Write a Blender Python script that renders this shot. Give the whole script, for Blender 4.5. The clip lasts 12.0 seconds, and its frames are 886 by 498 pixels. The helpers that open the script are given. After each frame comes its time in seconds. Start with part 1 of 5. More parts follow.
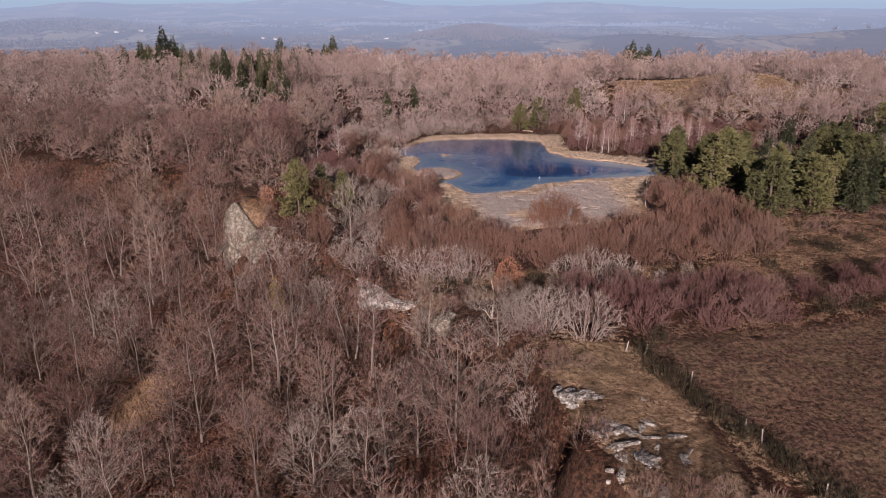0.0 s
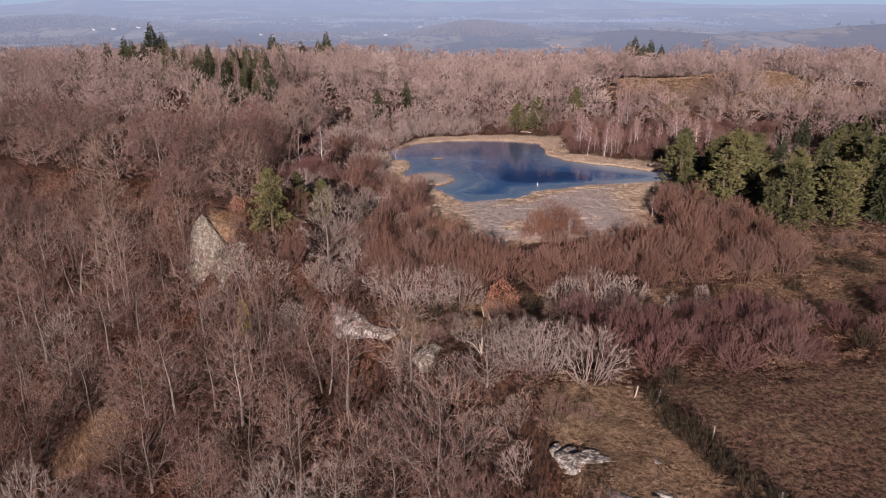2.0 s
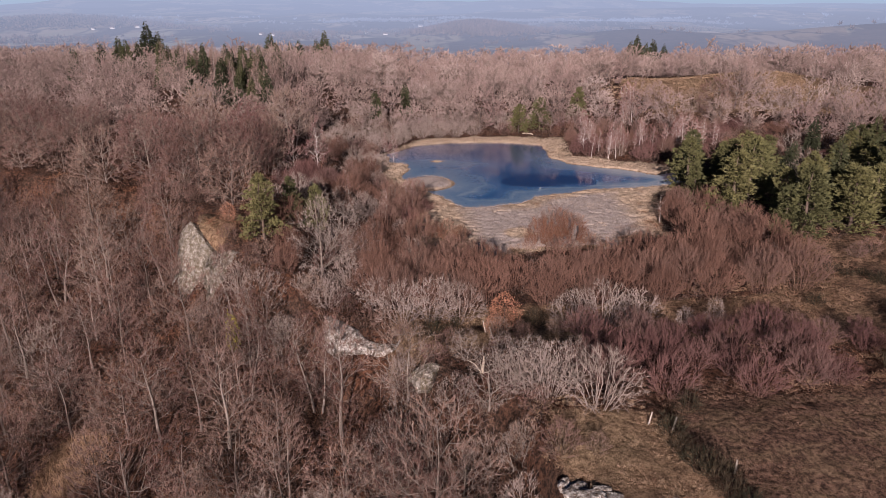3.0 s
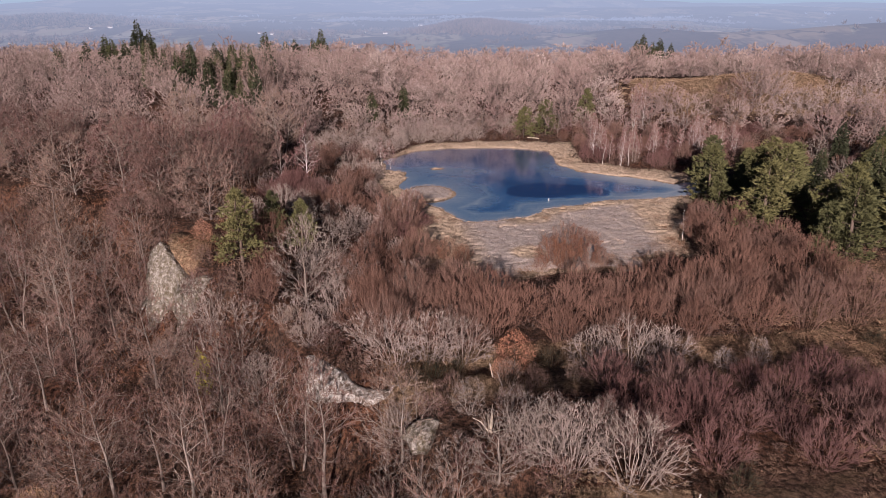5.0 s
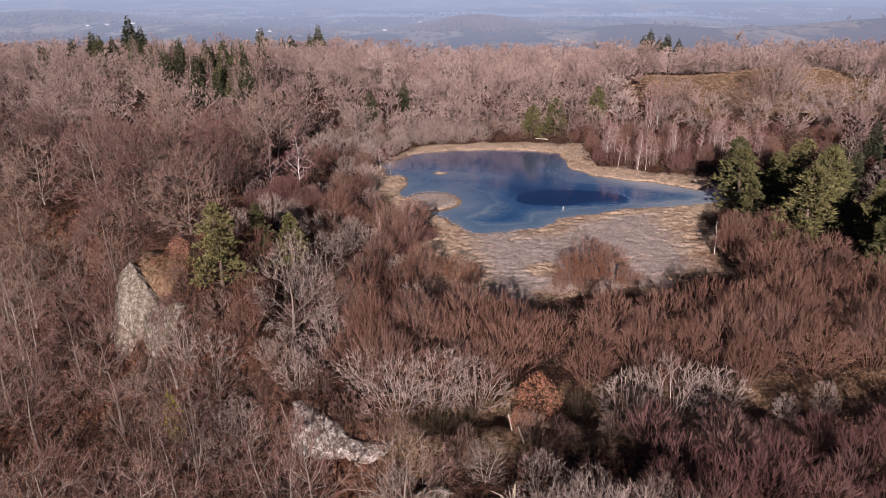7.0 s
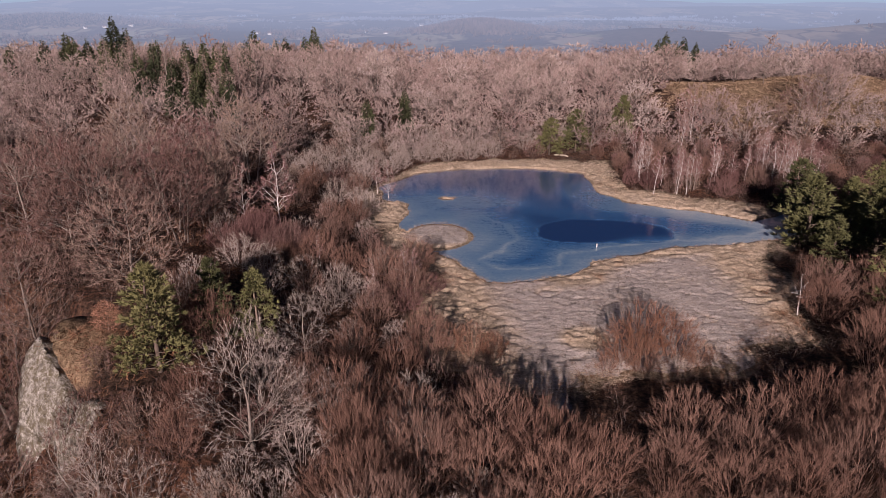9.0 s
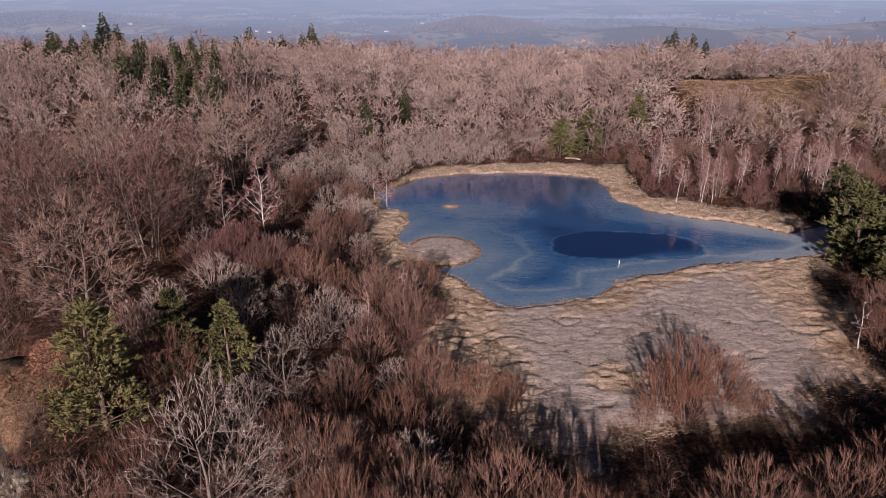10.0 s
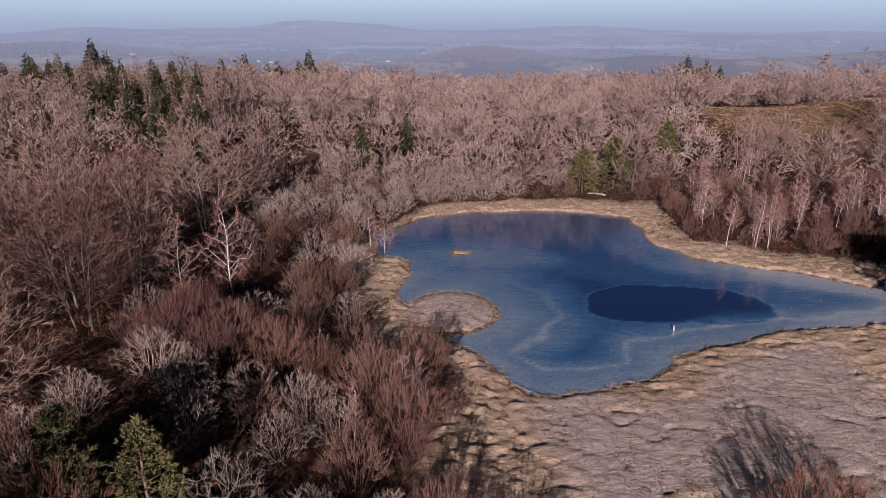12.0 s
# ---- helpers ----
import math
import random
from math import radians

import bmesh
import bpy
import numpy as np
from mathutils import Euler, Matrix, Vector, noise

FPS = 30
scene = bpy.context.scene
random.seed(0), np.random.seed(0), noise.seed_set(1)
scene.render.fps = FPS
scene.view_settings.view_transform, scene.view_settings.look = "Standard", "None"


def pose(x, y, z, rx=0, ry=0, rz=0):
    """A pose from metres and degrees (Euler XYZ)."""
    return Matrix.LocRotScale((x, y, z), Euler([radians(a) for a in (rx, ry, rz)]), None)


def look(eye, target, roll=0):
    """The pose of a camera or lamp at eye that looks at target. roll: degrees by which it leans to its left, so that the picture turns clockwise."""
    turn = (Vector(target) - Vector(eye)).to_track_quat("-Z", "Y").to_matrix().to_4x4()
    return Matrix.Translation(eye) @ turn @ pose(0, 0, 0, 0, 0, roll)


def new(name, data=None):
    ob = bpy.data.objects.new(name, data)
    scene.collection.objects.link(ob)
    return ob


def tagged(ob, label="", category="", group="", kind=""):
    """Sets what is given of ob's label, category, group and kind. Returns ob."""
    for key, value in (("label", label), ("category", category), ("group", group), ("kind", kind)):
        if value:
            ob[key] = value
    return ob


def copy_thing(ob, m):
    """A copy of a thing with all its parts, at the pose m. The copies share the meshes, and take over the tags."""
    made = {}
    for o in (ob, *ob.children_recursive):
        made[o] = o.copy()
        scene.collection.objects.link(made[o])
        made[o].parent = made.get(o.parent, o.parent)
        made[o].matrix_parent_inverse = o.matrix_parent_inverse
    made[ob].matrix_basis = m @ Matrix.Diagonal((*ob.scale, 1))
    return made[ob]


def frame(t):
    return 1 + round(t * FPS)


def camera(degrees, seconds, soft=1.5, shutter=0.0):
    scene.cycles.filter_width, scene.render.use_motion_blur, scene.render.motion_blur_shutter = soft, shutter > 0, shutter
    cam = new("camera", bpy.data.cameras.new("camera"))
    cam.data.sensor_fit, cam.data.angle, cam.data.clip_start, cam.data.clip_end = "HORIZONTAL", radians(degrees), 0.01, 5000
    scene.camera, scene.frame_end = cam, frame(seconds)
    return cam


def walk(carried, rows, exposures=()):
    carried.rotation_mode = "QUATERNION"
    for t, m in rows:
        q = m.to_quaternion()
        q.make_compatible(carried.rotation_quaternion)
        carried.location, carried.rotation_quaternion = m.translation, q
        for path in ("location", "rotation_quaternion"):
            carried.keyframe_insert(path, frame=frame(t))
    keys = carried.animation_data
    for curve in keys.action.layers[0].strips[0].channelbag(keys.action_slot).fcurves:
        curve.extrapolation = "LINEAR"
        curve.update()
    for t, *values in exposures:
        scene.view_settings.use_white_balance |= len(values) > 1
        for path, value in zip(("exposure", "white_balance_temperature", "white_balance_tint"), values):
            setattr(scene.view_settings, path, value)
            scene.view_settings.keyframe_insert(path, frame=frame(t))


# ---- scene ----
cam = camera(66.4, 12.0, soft=0.6)
METRES, EYE, TILT, LEAN, TURN = 80.0, 35.0, -20.3, 0.0, 0.0
ROWS = [
    (0.0, 0.0, 0.0, 0.0, -0.0, 0.08, -0.09),
    (0.5, 0.0084, 0.0364, 0.0117, 0.02, 0.02, -0.1),
    (1.0, 0.015, 0.0673, 0.0211, 0.05, -0.04, -0.07),
    (1.5, 0.0199, 0.0941, 0.0287, 0.05, -0.11, -0.06),
    (2.0, 0.023, 0.1187, 0.0358, 0.06, -0.19, -0.02),
    (2.5, 0.0243, 0.1442, 0.0433, 0.08, -0.22, -0.01),
    (3.0, 0.0245, 0.172, 0.0517, 0.07, -0.24, 0.0),
    (5.0, 0.0241, 0.2983, 0.088, 0.09, -0.29, -0.01),
    (5.5, 0.0228, 0.3212, 0.0933, 0.1, -0.5, 0.06),
    (6.0, 0.0204, 0.346, 0.0991, 0.1, -0.58, 0.1),
    (6.5, 0.0176, 0.3785, 0.1077, 0.09, -0.58, 0.13),
    (8.5, 0.0041, 0.5847, 0.1688, 0.11, -0.3, 0.01),
    (9.0, 0.0011, 0.6509, 0.1872, 0.14, -0.27, -0.04),
    (9.5, -0.0014, 0.7131, 0.2018, 0.19, -0.32, -0.07),
    (10.0, -0.0041, 0.7682, 0.2134, 0.21, -0.38, -0.07),
    (10.5, -0.0069, 0.8195, 0.2237, 0.25, 0.13, -0.05),
    (11.0, -0.0096, 0.8686, 0.2336, 0.28, 0.8, -0.06),
    (11.5, -0.0124, 0.9164, 0.2433, 0.31, 1.41, -0.06),
    (12.0, -0.0155, 0.9633, 0.2526, 0.32, 2.01, -0.04),
]
SHOTS = [(t, pose(0, 0, EYE, TILT, LEAN, TURN) @ pose(METRES * x, METRES * y, METRES * z, 90 + pitch, roll, yaw)) for t, x, y, z, yaw, pitch, roll in ROWS]
walk(cam, SHOTS, exposures=[(0.0, 0.5, 6500, 27), (6.5, 0.6, 6500, 27), (12.0, 0.26, 6550, 31)])


# ---- sky and sun ----
SUN_ELEV, SUN_SIDE = radians(18.0), 0.14
sky_world = bpy.data.worlds.new("sky")
scene.world = sky_world
sky_world.use_nodes = True
sky_nodes = sky_world.node_tree.nodes
sky_tex = sky_nodes.new("ShaderNodeTexSky")
sky_tex.sky_type = "NISHITA"
sky_tex.sun_disc = False
sky_tex.sun_elevation = SUN_ELEV
sky_tex.sun_rotation = math.pi + SUN_SIDE
sky_tex.air_density, sky_tex.dust_density, sky_tex.ozone_density = 1.0, 0.1, 4.0
sky_nodes["Background"].inputs["Strength"].default_value = 0.009
sky_tint = sky_nodes.new("ShaderNodeMix")
sky_tint.data_type, sky_tint.blend_type = "RGBA", "MULTIPLY"
sky_tint.inputs[0].default_value = 1.0
sky_tint.inputs[7].default_value = (0.76, 0.98, 1.28, 1)
sky_world.node_tree.links.new(sky_tex.outputs["Color"], sky_tint.inputs[6])
sky_world.node_tree.links.new(sky_tint.outputs[2], sky_nodes["Background"].inputs["Color"])

sun_data = bpy.data.lights.new("sun", "SUN")
sun_data.energy, sun_data.angle, sun_data.color = 5.0, radians(0.6), (1.0, 0.93, 0.855)
sun = new("sun", sun_data)
sun.matrix_world = look((0, 0, 120), (SUN_SIDE * 100 * math.cos(SUN_ELEV), 100 * math.cos(SUN_ELEV), 120 - 100 * math.sin(SUN_ELEV)))


# ---- materials ----
def fresh(name):
    m = bpy.data.materials.new(name)
    m.use_nodes = True
    t = m.node_tree
    return m, t.nodes, t.links, t.nodes["Principled BSDF"]


def noise_node(n, l, scale, detail=4.0, rough=0.6, stretch=None):
    geo = n.new("ShaderNodeNewGeometry")
    tex = n.new("ShaderNodeTexNoise")
    tex.inputs["Scale"].default_value = scale
    tex.inputs["Detail"].default_value = detail
    tex.inputs["Roughness"].default_value = rough
    if stretch:
        mp = n.new("ShaderNodeMapping")
        mp.inputs["Scale"].default_value = stretch
        l.new(geo.outputs["Position"], mp.inputs["Vector"])
        l.new(mp.outputs["Vector"], tex.inputs["Vector"])
    else:
        l.new(geo.outputs["Position"], tex.inputs["Vector"])
    return tex.outputs["Fac"]


def ramp(n, l, fac, stops):
    r = n.new("ShaderNodeValToRGB")
    e = r.color_ramp.elements
    while len(e) < len(stops):
        e.new(0.5)
    for k, (at, col) in enumerate(stops):
        e[k].position = at
        e[k].color = (*col, 1) if len(col) == 3 else col
    l.new(fac, r.inputs["Fac"])
    return r.outputs["Color"]


def mix(n, l, fac, a, b, blend="MIX"):
    m = n.new("ShaderNodeMix")
    m.data_type, m.blend_type = "RGBA", blend
    for value, slot in ((fac, 0), (a, 6), (b, 7)):
        if isinstance(value, (int, float)):
            m.inputs[slot].default_value = value
        elif isinstance(value, tuple):
            m.inputs[slot].default_value = (*value, 1)
        else:
            l.new(value, m.inputs[slot])
    return m.outputs[2]


def calc(n, l, op, a, b=None, clamp=False):
    m = n.new("ShaderNodeMath")
    m.operation, m.use_clamp = op, clamp
    for k, value in enumerate((a, b)):
        if value is None:
            continue
        if isinstance(value, (int, float)):
            m.inputs[k].default_value = value
        else:
            l.new(value, m.inputs[k])
    return m.outputs[0]


def bump(n, l, bsdf, height, strength, distance):
    b = n.new("ShaderNodeBump")
    b.inputs["Strength"].default_value = strength
    b.inputs["Distance"].default_value = distance
    l.new(height, b.inputs["Height"])
    l.new(b.outputs["Normal"], bsdf.inputs["Normal"])


def wood_mat(name, tones, patch=0.09, grain=3.0, rough=0.85, single=True, grove=False):
    """Bark or twigs: tones vary from plant to plant, in patches, and along the grain."""
    m, n, l, b = fresh(name)
    f = noise_node(n, l, patch, 3.0)
    if single:
        info = n.new("ShaderNodeObjectInfo")
        f = calc(n, l, "ADD", calc(n, l, "MULTIPLY", f, 0.45), calc(n, l, "MULTIPLY", info.outputs["Random"], 0.6))
        f = calc(n, l, "SUBTRACT", f, 0.03)
    elif grove:
        tone = n.new("ShaderNodeAttribute")
        tone.attribute_name = "tone"
        f = calc(n, l, "ADD", calc(n, l, "MULTIPLY", f, 0.5), calc(n, l, "MULTIPLY", tone.outputs["Fac"], 0.5))
    last = len(tones) - 1
    col = ramp(n, l, f, [(0.22 + 0.56 * k / last, c) for k, c in enumerate(tones)])
    fine = ramp(n, l, noise_node(n, l, grain, 5.0), [(0.25, (0.62, 0.6, 0.6)), (0.75, (1.25, 1.22, 1.2))])
    l.new(mix(n, l, 1.0, col, fine, "MULTIPLY"), b.inputs["Base Color"])
    b.inputs["Roughness"].default_value = rough
    b.inputs["Specular IOR Level"].default_value = 0.2
    return m


GREY_BARK = wood_mat("grey bark", [(0.12, 0.095, 0.08), (0.19, 0.155, 0.13), (0.28, 0.24, 0.205)])
BOUGH = wood_mat("wood boughs", [(0.13, 0.10, 0.085), (0.22, 0.18, 0.155)], single=False)
DARK_BARK = wood_mat("dark bark", [(0.07, 0.05, 0.04), (0.12, 0.09, 0.07), (0.17, 0.13, 0.10)])
BIRCH_BARK = wood_mat("birch bark", [(0.44, 0.40, 0.36), (0.57, 0.53, 0.49), (0.68, 0.645, 0.60)], grain=6.0)
TWIG = wood_mat("bare twigs", [(0.125, 0.068, 0.056), (0.205, 0.124, 0.10), (0.265, 0.19, 0.148), (0.17, 0.084, 0.075)])
GREY_TWIG = wood_mat("grey twigs", [(0.25, 0.20, 0.17), (0.37, 0.305, 0.265), (0.30, 0.235, 0.205)])
RED_TWIG = wood_mat("red twigs", [(0.115, 0.058, 0.052), (0.165, 0.086, 0.077), (0.195, 0.122, 0.103)])
RUSSET_TWIG = wood_mat("russet shoots", [(0.17, 0.08, 0.048), (0.23, 0.12, 0.077), (0.22, 0.13, 0.095)])
WILLOW_TWIG = wood_mat("willow shoots", [(0.142, 0.076, 0.055), (0.205, 0.116, 0.085), (0.19, 0.117, 0.091)])
BIRCH_TWIG = wood_mat("birch twigs", [(0.22, 0.12, 0.11), (0.29, 0.17, 0.15), (0.31, 0.21, 0.18)])
WOODLAND = wood_mat("woodland twigs", [(0.21, 0.145, 0.128), (0.355, 0.275, 0.24), (0.27, 0.185, 0.168), (0.43, 0.35, 0.31)], patch=0.055, single=False, grove=True)
PINE_GREEN = wood_mat("pine needles", [(0.085, 0.088, 0.038), (0.125, 0.122, 0.05), (0.17, 0.157, 0.066)], grain=2.0, rough=0.7)
SPRUCE_GREEN = wood_mat("spruce needles", [(0.032, 0.038, 0.019), (0.050, 0.056, 0.026), (0.070, 0.074, 0.032)], grain=2.0, rough=0.7)
DEAD_NEEDLE = wood_mat("dead spruce twigs", [(0.22, 0.15, 0.13), (0.30, 0.21, 0.18), (0.25, 0.19, 0.165)])
RUST_LEAF = wood_mat("rust leaves", [(0.30, 0.125, 0.07), (0.38, 0.19, 0.12), (0.42, 0.23, 0.15)])
IVY_LEAF = wood_mat("ivy leaves", [(0.17, 0.17, 0.02), (0.24, 0.23, 0.03), (0.30, 0.27, 0.05)])
BROOM = wood_mat("broom", [(0.022, 0.021, 0.012), (0.036, 0.033, 0.018), (0.06, 0.045, 0.027)])
POST_WOOD = wood_mat("weathered post wood", [(0.27, 0.23, 0.19), (0.36, 0.32, 0.28)], grain=14.0)
PALE_WOOD = wood_mat("stripped pale wood", [(0.38, 0.31, 0.24), (0.5, 0.43, 0.33)], grain=9.0)
DRY_BLADE = wood_mat("dry sedge blades", [(0.36, 0.26, 0.17), (0.5, 0.385, 0.275), (0.48, 0.39, 0.32)], patch=0.15, single=False)
TAN_BLADE = wood_mat("dry grass blades", [(0.26, 0.16, 0.095), (0.38, 0.25, 0.155), (0.30, 0.165, 0.10)], patch=0.12, single=False)
GRASS_TUFT = wood_mat("tan grass tufts", [(0.17, 0.11, 0.068), (0.30, 0.205, 0.13), (0.40, 0.29, 0.19), (0.20, 0.115, 0.07)], patch=0.25, single=False, grove=True)
SLOPE_TUFT = wood_mat("slope grass tufts", [(0.12, 0.07, 0.045), (0.27, 0.175, 0.11), (0.17, 0.095, 0.06), (0.33, 0.23, 0.15)], patch=0.2, single=False, grove=True)
FIELD_TUFT = wood_mat("field tufts", [(0.075, 0.045, 0.032), (0.15, 0.09, 0.062), (0.21, 0.135, 0.09), (0.10, 0.056, 0.042)], patch=0.25, single=False, grove=True)
LITTER = wood_mat("bracken and leaf litter", [(0.15, 0.068, 0.037), (0.215, 0.105, 0.058), (0.145, 0.08, 0.055)], patch=0.1, single=False)
TWIG_COVER = wood_mat("brush twigs", [(0.085, 0.05, 0.04), (0.15, 0.09, 0.068), (0.125, 0.07, 0.06), (0.20, 0.14, 0.11)], patch=0.12, single=False)
WHITE_PAINT = wood_mat("house render", [(0.5, 0.48, 0.46), (0.6, 0.58, 0.55)])
GLASS_DARK = wood_mat("dark window", [(0.02, 0.02, 0.025), (0.03, 0.03, 0.035)], rough=0.15)


def make_rock(name, tones, bare, moss_tone):
    m, n, l, b = fresh(name)
    col = ramp(n, l, noise_node(n, l, 2.6, 9.0, 0.78), list(zip((0.40, 0.49, 0.58), tones)))
    moss = ramp(n, l, noise_node(n, l, 1.9, 10.0, 0.82, (1.5, 1.5, 0.7)), [(bare, (0, 0, 0)), (bare + 0.07, (1, 1, 1))])
    col = mix(n, l, moss, col, moss_tone)
    l.new(col, b.inputs["Base Color"])
    b.inputs["Roughness"].default_value = 0.9
    bump(n, l, b, noise_node(n, l, 3.5, 8.0, 0.7), 0.9, 0.25)
    return m


ROCK = make_rock("pale limestone", [(0.15, 0.125, 0.10), (0.36, 0.32, 0.28), (0.64, 0.605, 0.55)], 0.50, (0.13, 0.085, 0.055))
MOSSY_ROCK = make_rock("mossy grey limestone", [(0.10, 0.08, 0.062), (0.21, 0.18, 0.148), (0.40, 0.36, 0.31)], 0.475, (0.10, 0.078, 0.045))


def make_ground():
    """Leaf litter, with grass, ploughed field, sedge and rock where the cover map says."""
    m, n, l, b = fresh("winter ground")
    cov = n.new("ShaderNodeAttribute")
    cov.attribute_name = "cover"
    sep = n.new("ShaderNodeSeparateColor")
    l.new(cov.outputs["Color"], sep.inputs["Color"])
    edge = calc(n, l, "MULTIPLY", calc(n, l, "SUBTRACT", noise_node(n, l, 0.35, 6.0, 0.65), 0.5), 1.6)

    def weight(out):
        s = calc(n, l, "ADD", calc(n, l, "MULTIPLY", calc(n, l, "SUBTRACT", out, 0.5), 3.0), edge)
        return calc(n, l, "ADD", s, 0.5, True)

    fine = ramp(n, l, noise_node(n, l, 2.2, 10.0, 0.8), [(0.43, (0, 0, 0)), (0.60, (1, 1, 1))])
    broad = ramp(n, l, noise_node(n, l, 0.13, 6.0, 0.65), [(0.38, (0, 0, 0)), (0.62, (1, 1, 1))])
    litter = mix(n, l, fine, (0.028, 0.014, 0.010), (0.195, 0.088, 0.05))
    litter = mix(n, l, calc(n, l, "MULTIPLY", broad, 0.8), litter, mix(n, l, fine, (0.036, 0.024, 0.018), (0.15, 0.095, 0.066)))
    grass = mix(n, l, fine, (0.16, 0.105, 0.06), (0.44, 0.31, 0.19))
    grass = mix(n, l, calc(n, l, "MULTIPLY", broad, 0.7), grass, mix(n, l, fine, (0.12, 0.068, 0.042), (0.42, 0.25, 0.155)))
    field = mix(n, l, fine, (0.05, 0.028, 0.021), (0.31, 0.185, 0.125))
    tuft = ramp(n, l, noise_node(n, l, 0.32, 8.0, 0.7, (0.7, 1.5, 1.0)), [(0.46, (0, 0, 0)), (0.58, (0.8, 0.8, 0.8))])
    field = mix(n, l, tuft, field, mix(n, l, fine, (0.08, 0.052, 0.032), (0.34, 0.23, 0.14)))
    sedge = mix(n, l, fine, (0.17, 0.12, 0.075), (0.50, 0.40, 0.29))
    col = mix(n, l, weight(sep.outputs["Red"]), litter, grass)
    col = mix(n, l, weight(sep.outputs["Green"]), col, field)
    col = mix(n, l, weight(sep.outputs["Blue"]), col, sedge)
    l.new(col, b.inputs["Base Color"])
    b.inputs["Roughness"].default_value = 0.95
    b.inputs["Specular IOR Level"].default_value = 0.15
    bump(n, l, b, noise_node(n, l, 1.1, 9.0, 0.75), 1.0, 0.8)
    return m


def make_sedge():
    m, n, l, b = fresh("flattened sedge mat")
    grain = ramp(n, l, noise_node(n, l, 1.0, 8.0, 0.75, (1.2, 4.0, 3.0)), [(0.34, (0, 0, 0)), (0.66, (1, 1, 1))])
    tan = mix(n, l, grain, (0.35, 0.255, 0.17), (0.64, 0.49, 0.355))
    pale = mix(n, l, grain, (0.34, 0.28, 0.245), (0.64, 0.545, 0.49))
    zone = n.new("ShaderNodeAttribute")
    zone.attribute_name = "upright_sedge"
    ragged = calc(n, l, "MULTIPLY", calc(n, l, "SUBTRACT", noise_node(n, l, 0.5, 6.0, 0.7), 0.5), 1.5)
    where = calc(n, l, "SUBTRACT", calc(n, l, "SUBTRACT", 1.0, zone.outputs["Fac"]), ragged, True)
    col = mix(n, l, where, tan, pale)
    rust = ramp(n, l, noise_node(n, l, 0.16, 4.0, 0.6), [(0.6, (0, 0, 0)), (0.72, (0.8, 0.8, 0.8))])
    col = mix(n, l, rust, col, mix(n, l, grain, (0.15, 0.075, 0.04), (0.33, 0.18, 0.10)))
    l.new(col, b.inputs["Base Color"])
    b.inputs["Roughness"].default_value = 0.9
    b.inputs["Specular IOR Level"].default_value = 0.15
    lines = None
    for scale, stretch, wide in ((0.85, (0.75, 1.5, 0.0), 0.011), (1.7, (0.8, 1.5, 0.0), 0.012), (0.45, (1.3, 0.8, 0.0), 0.008)):
        off = calc(n, l, "ABSOLUTE", calc(n, l, "SUBTRACT", noise_node(n, l, scale, 3.0, 0.55, stretch), 0.5))
        one = calc(n, l, "DIVIDE", off, wide, True)
        lines = one if lines is None else calc(n, l, "MINIMUM", lines, one)
    gap = calc(n, l, "ADD", calc(n, l, "MULTIPLY", lines, 0.75), 0.25)
    col = mix(n, l, gap, (0.045, 0.03, 0.022), col)
    l.new(col, b.inputs["Base Color"])
    rise = calc(n, l, "ADD", calc(n, l, "MULTIPLY", gap, 0.35), noise_node(n, l, 2.4, 8.0, 0.7, (0.7, 1.6, 1.0)))
    bump(n, l, b, rise, 0.8, 0.14)
    return m


def make_ice():
    """Thin clear ice over dark water, frosted near the shore."""
    m, n, l, b = fresh("pond ice")
    att = n.new("ShaderNodeAttribute")
    att.attribute_name = "frost"
    streak = noise_node(n, l, 1.0, 8.0, 0.72, (0.5, 1.6, 1.0))
    fine = noise_node(n, l, 3.5, 9.0, 0.82, (0.7, 1.3, 1.0))
    f = calc(n, l, "ADD", att.outputs["Fac"], calc(n, l, "MULTIPLY", calc(n, l, "SUBTRACT", streak, 0.5), 0.55))
    rime = calc(n, l, "MULTIPLY", calc(n, l, "SUBTRACT", fine, 0.47), calc(n, l, "MULTIPLY", att.outputs["Fac"], 2.2))
    f = calc(n, l, "ADD", f, rime, True)
    # Sky reflection is put into these blues, as the dim sky mirrors little.
    col = ramp(n, l, f, [(0.05, (0.012, 0.036, 0.115)), (0.35, (0.042, 0.14, 0.31)), (0.7, (0.14, 0.25, 0.37)), (1.0, (0.40, 0.47, 0.52))])
    l.new(col, b.inputs["Base Color"])
    l.new(ramp(n, l, f, [(0.05, (0.06, 0.06, 0.06)), (0.4, (0.22, 0.22, 0.22)), (1.0, (0.5, 0.5, 0.5))]), b.inputs["Roughness"])
    b.inputs["IOR"].default_value = 1.33
    b.inputs["Specular IOR Level"].default_value = 1.0
    b.inputs["Coat Weight"].default_value = 1.0
    b.inputs["Coat IOR"].default_value = 1.45
    b.inputs["Coat Roughness"].default_value = 0.12
    bump(n, l, b, noise_node(n, l, 0.9, 6.0, 0.6), 0.08, 0.1)
    return m


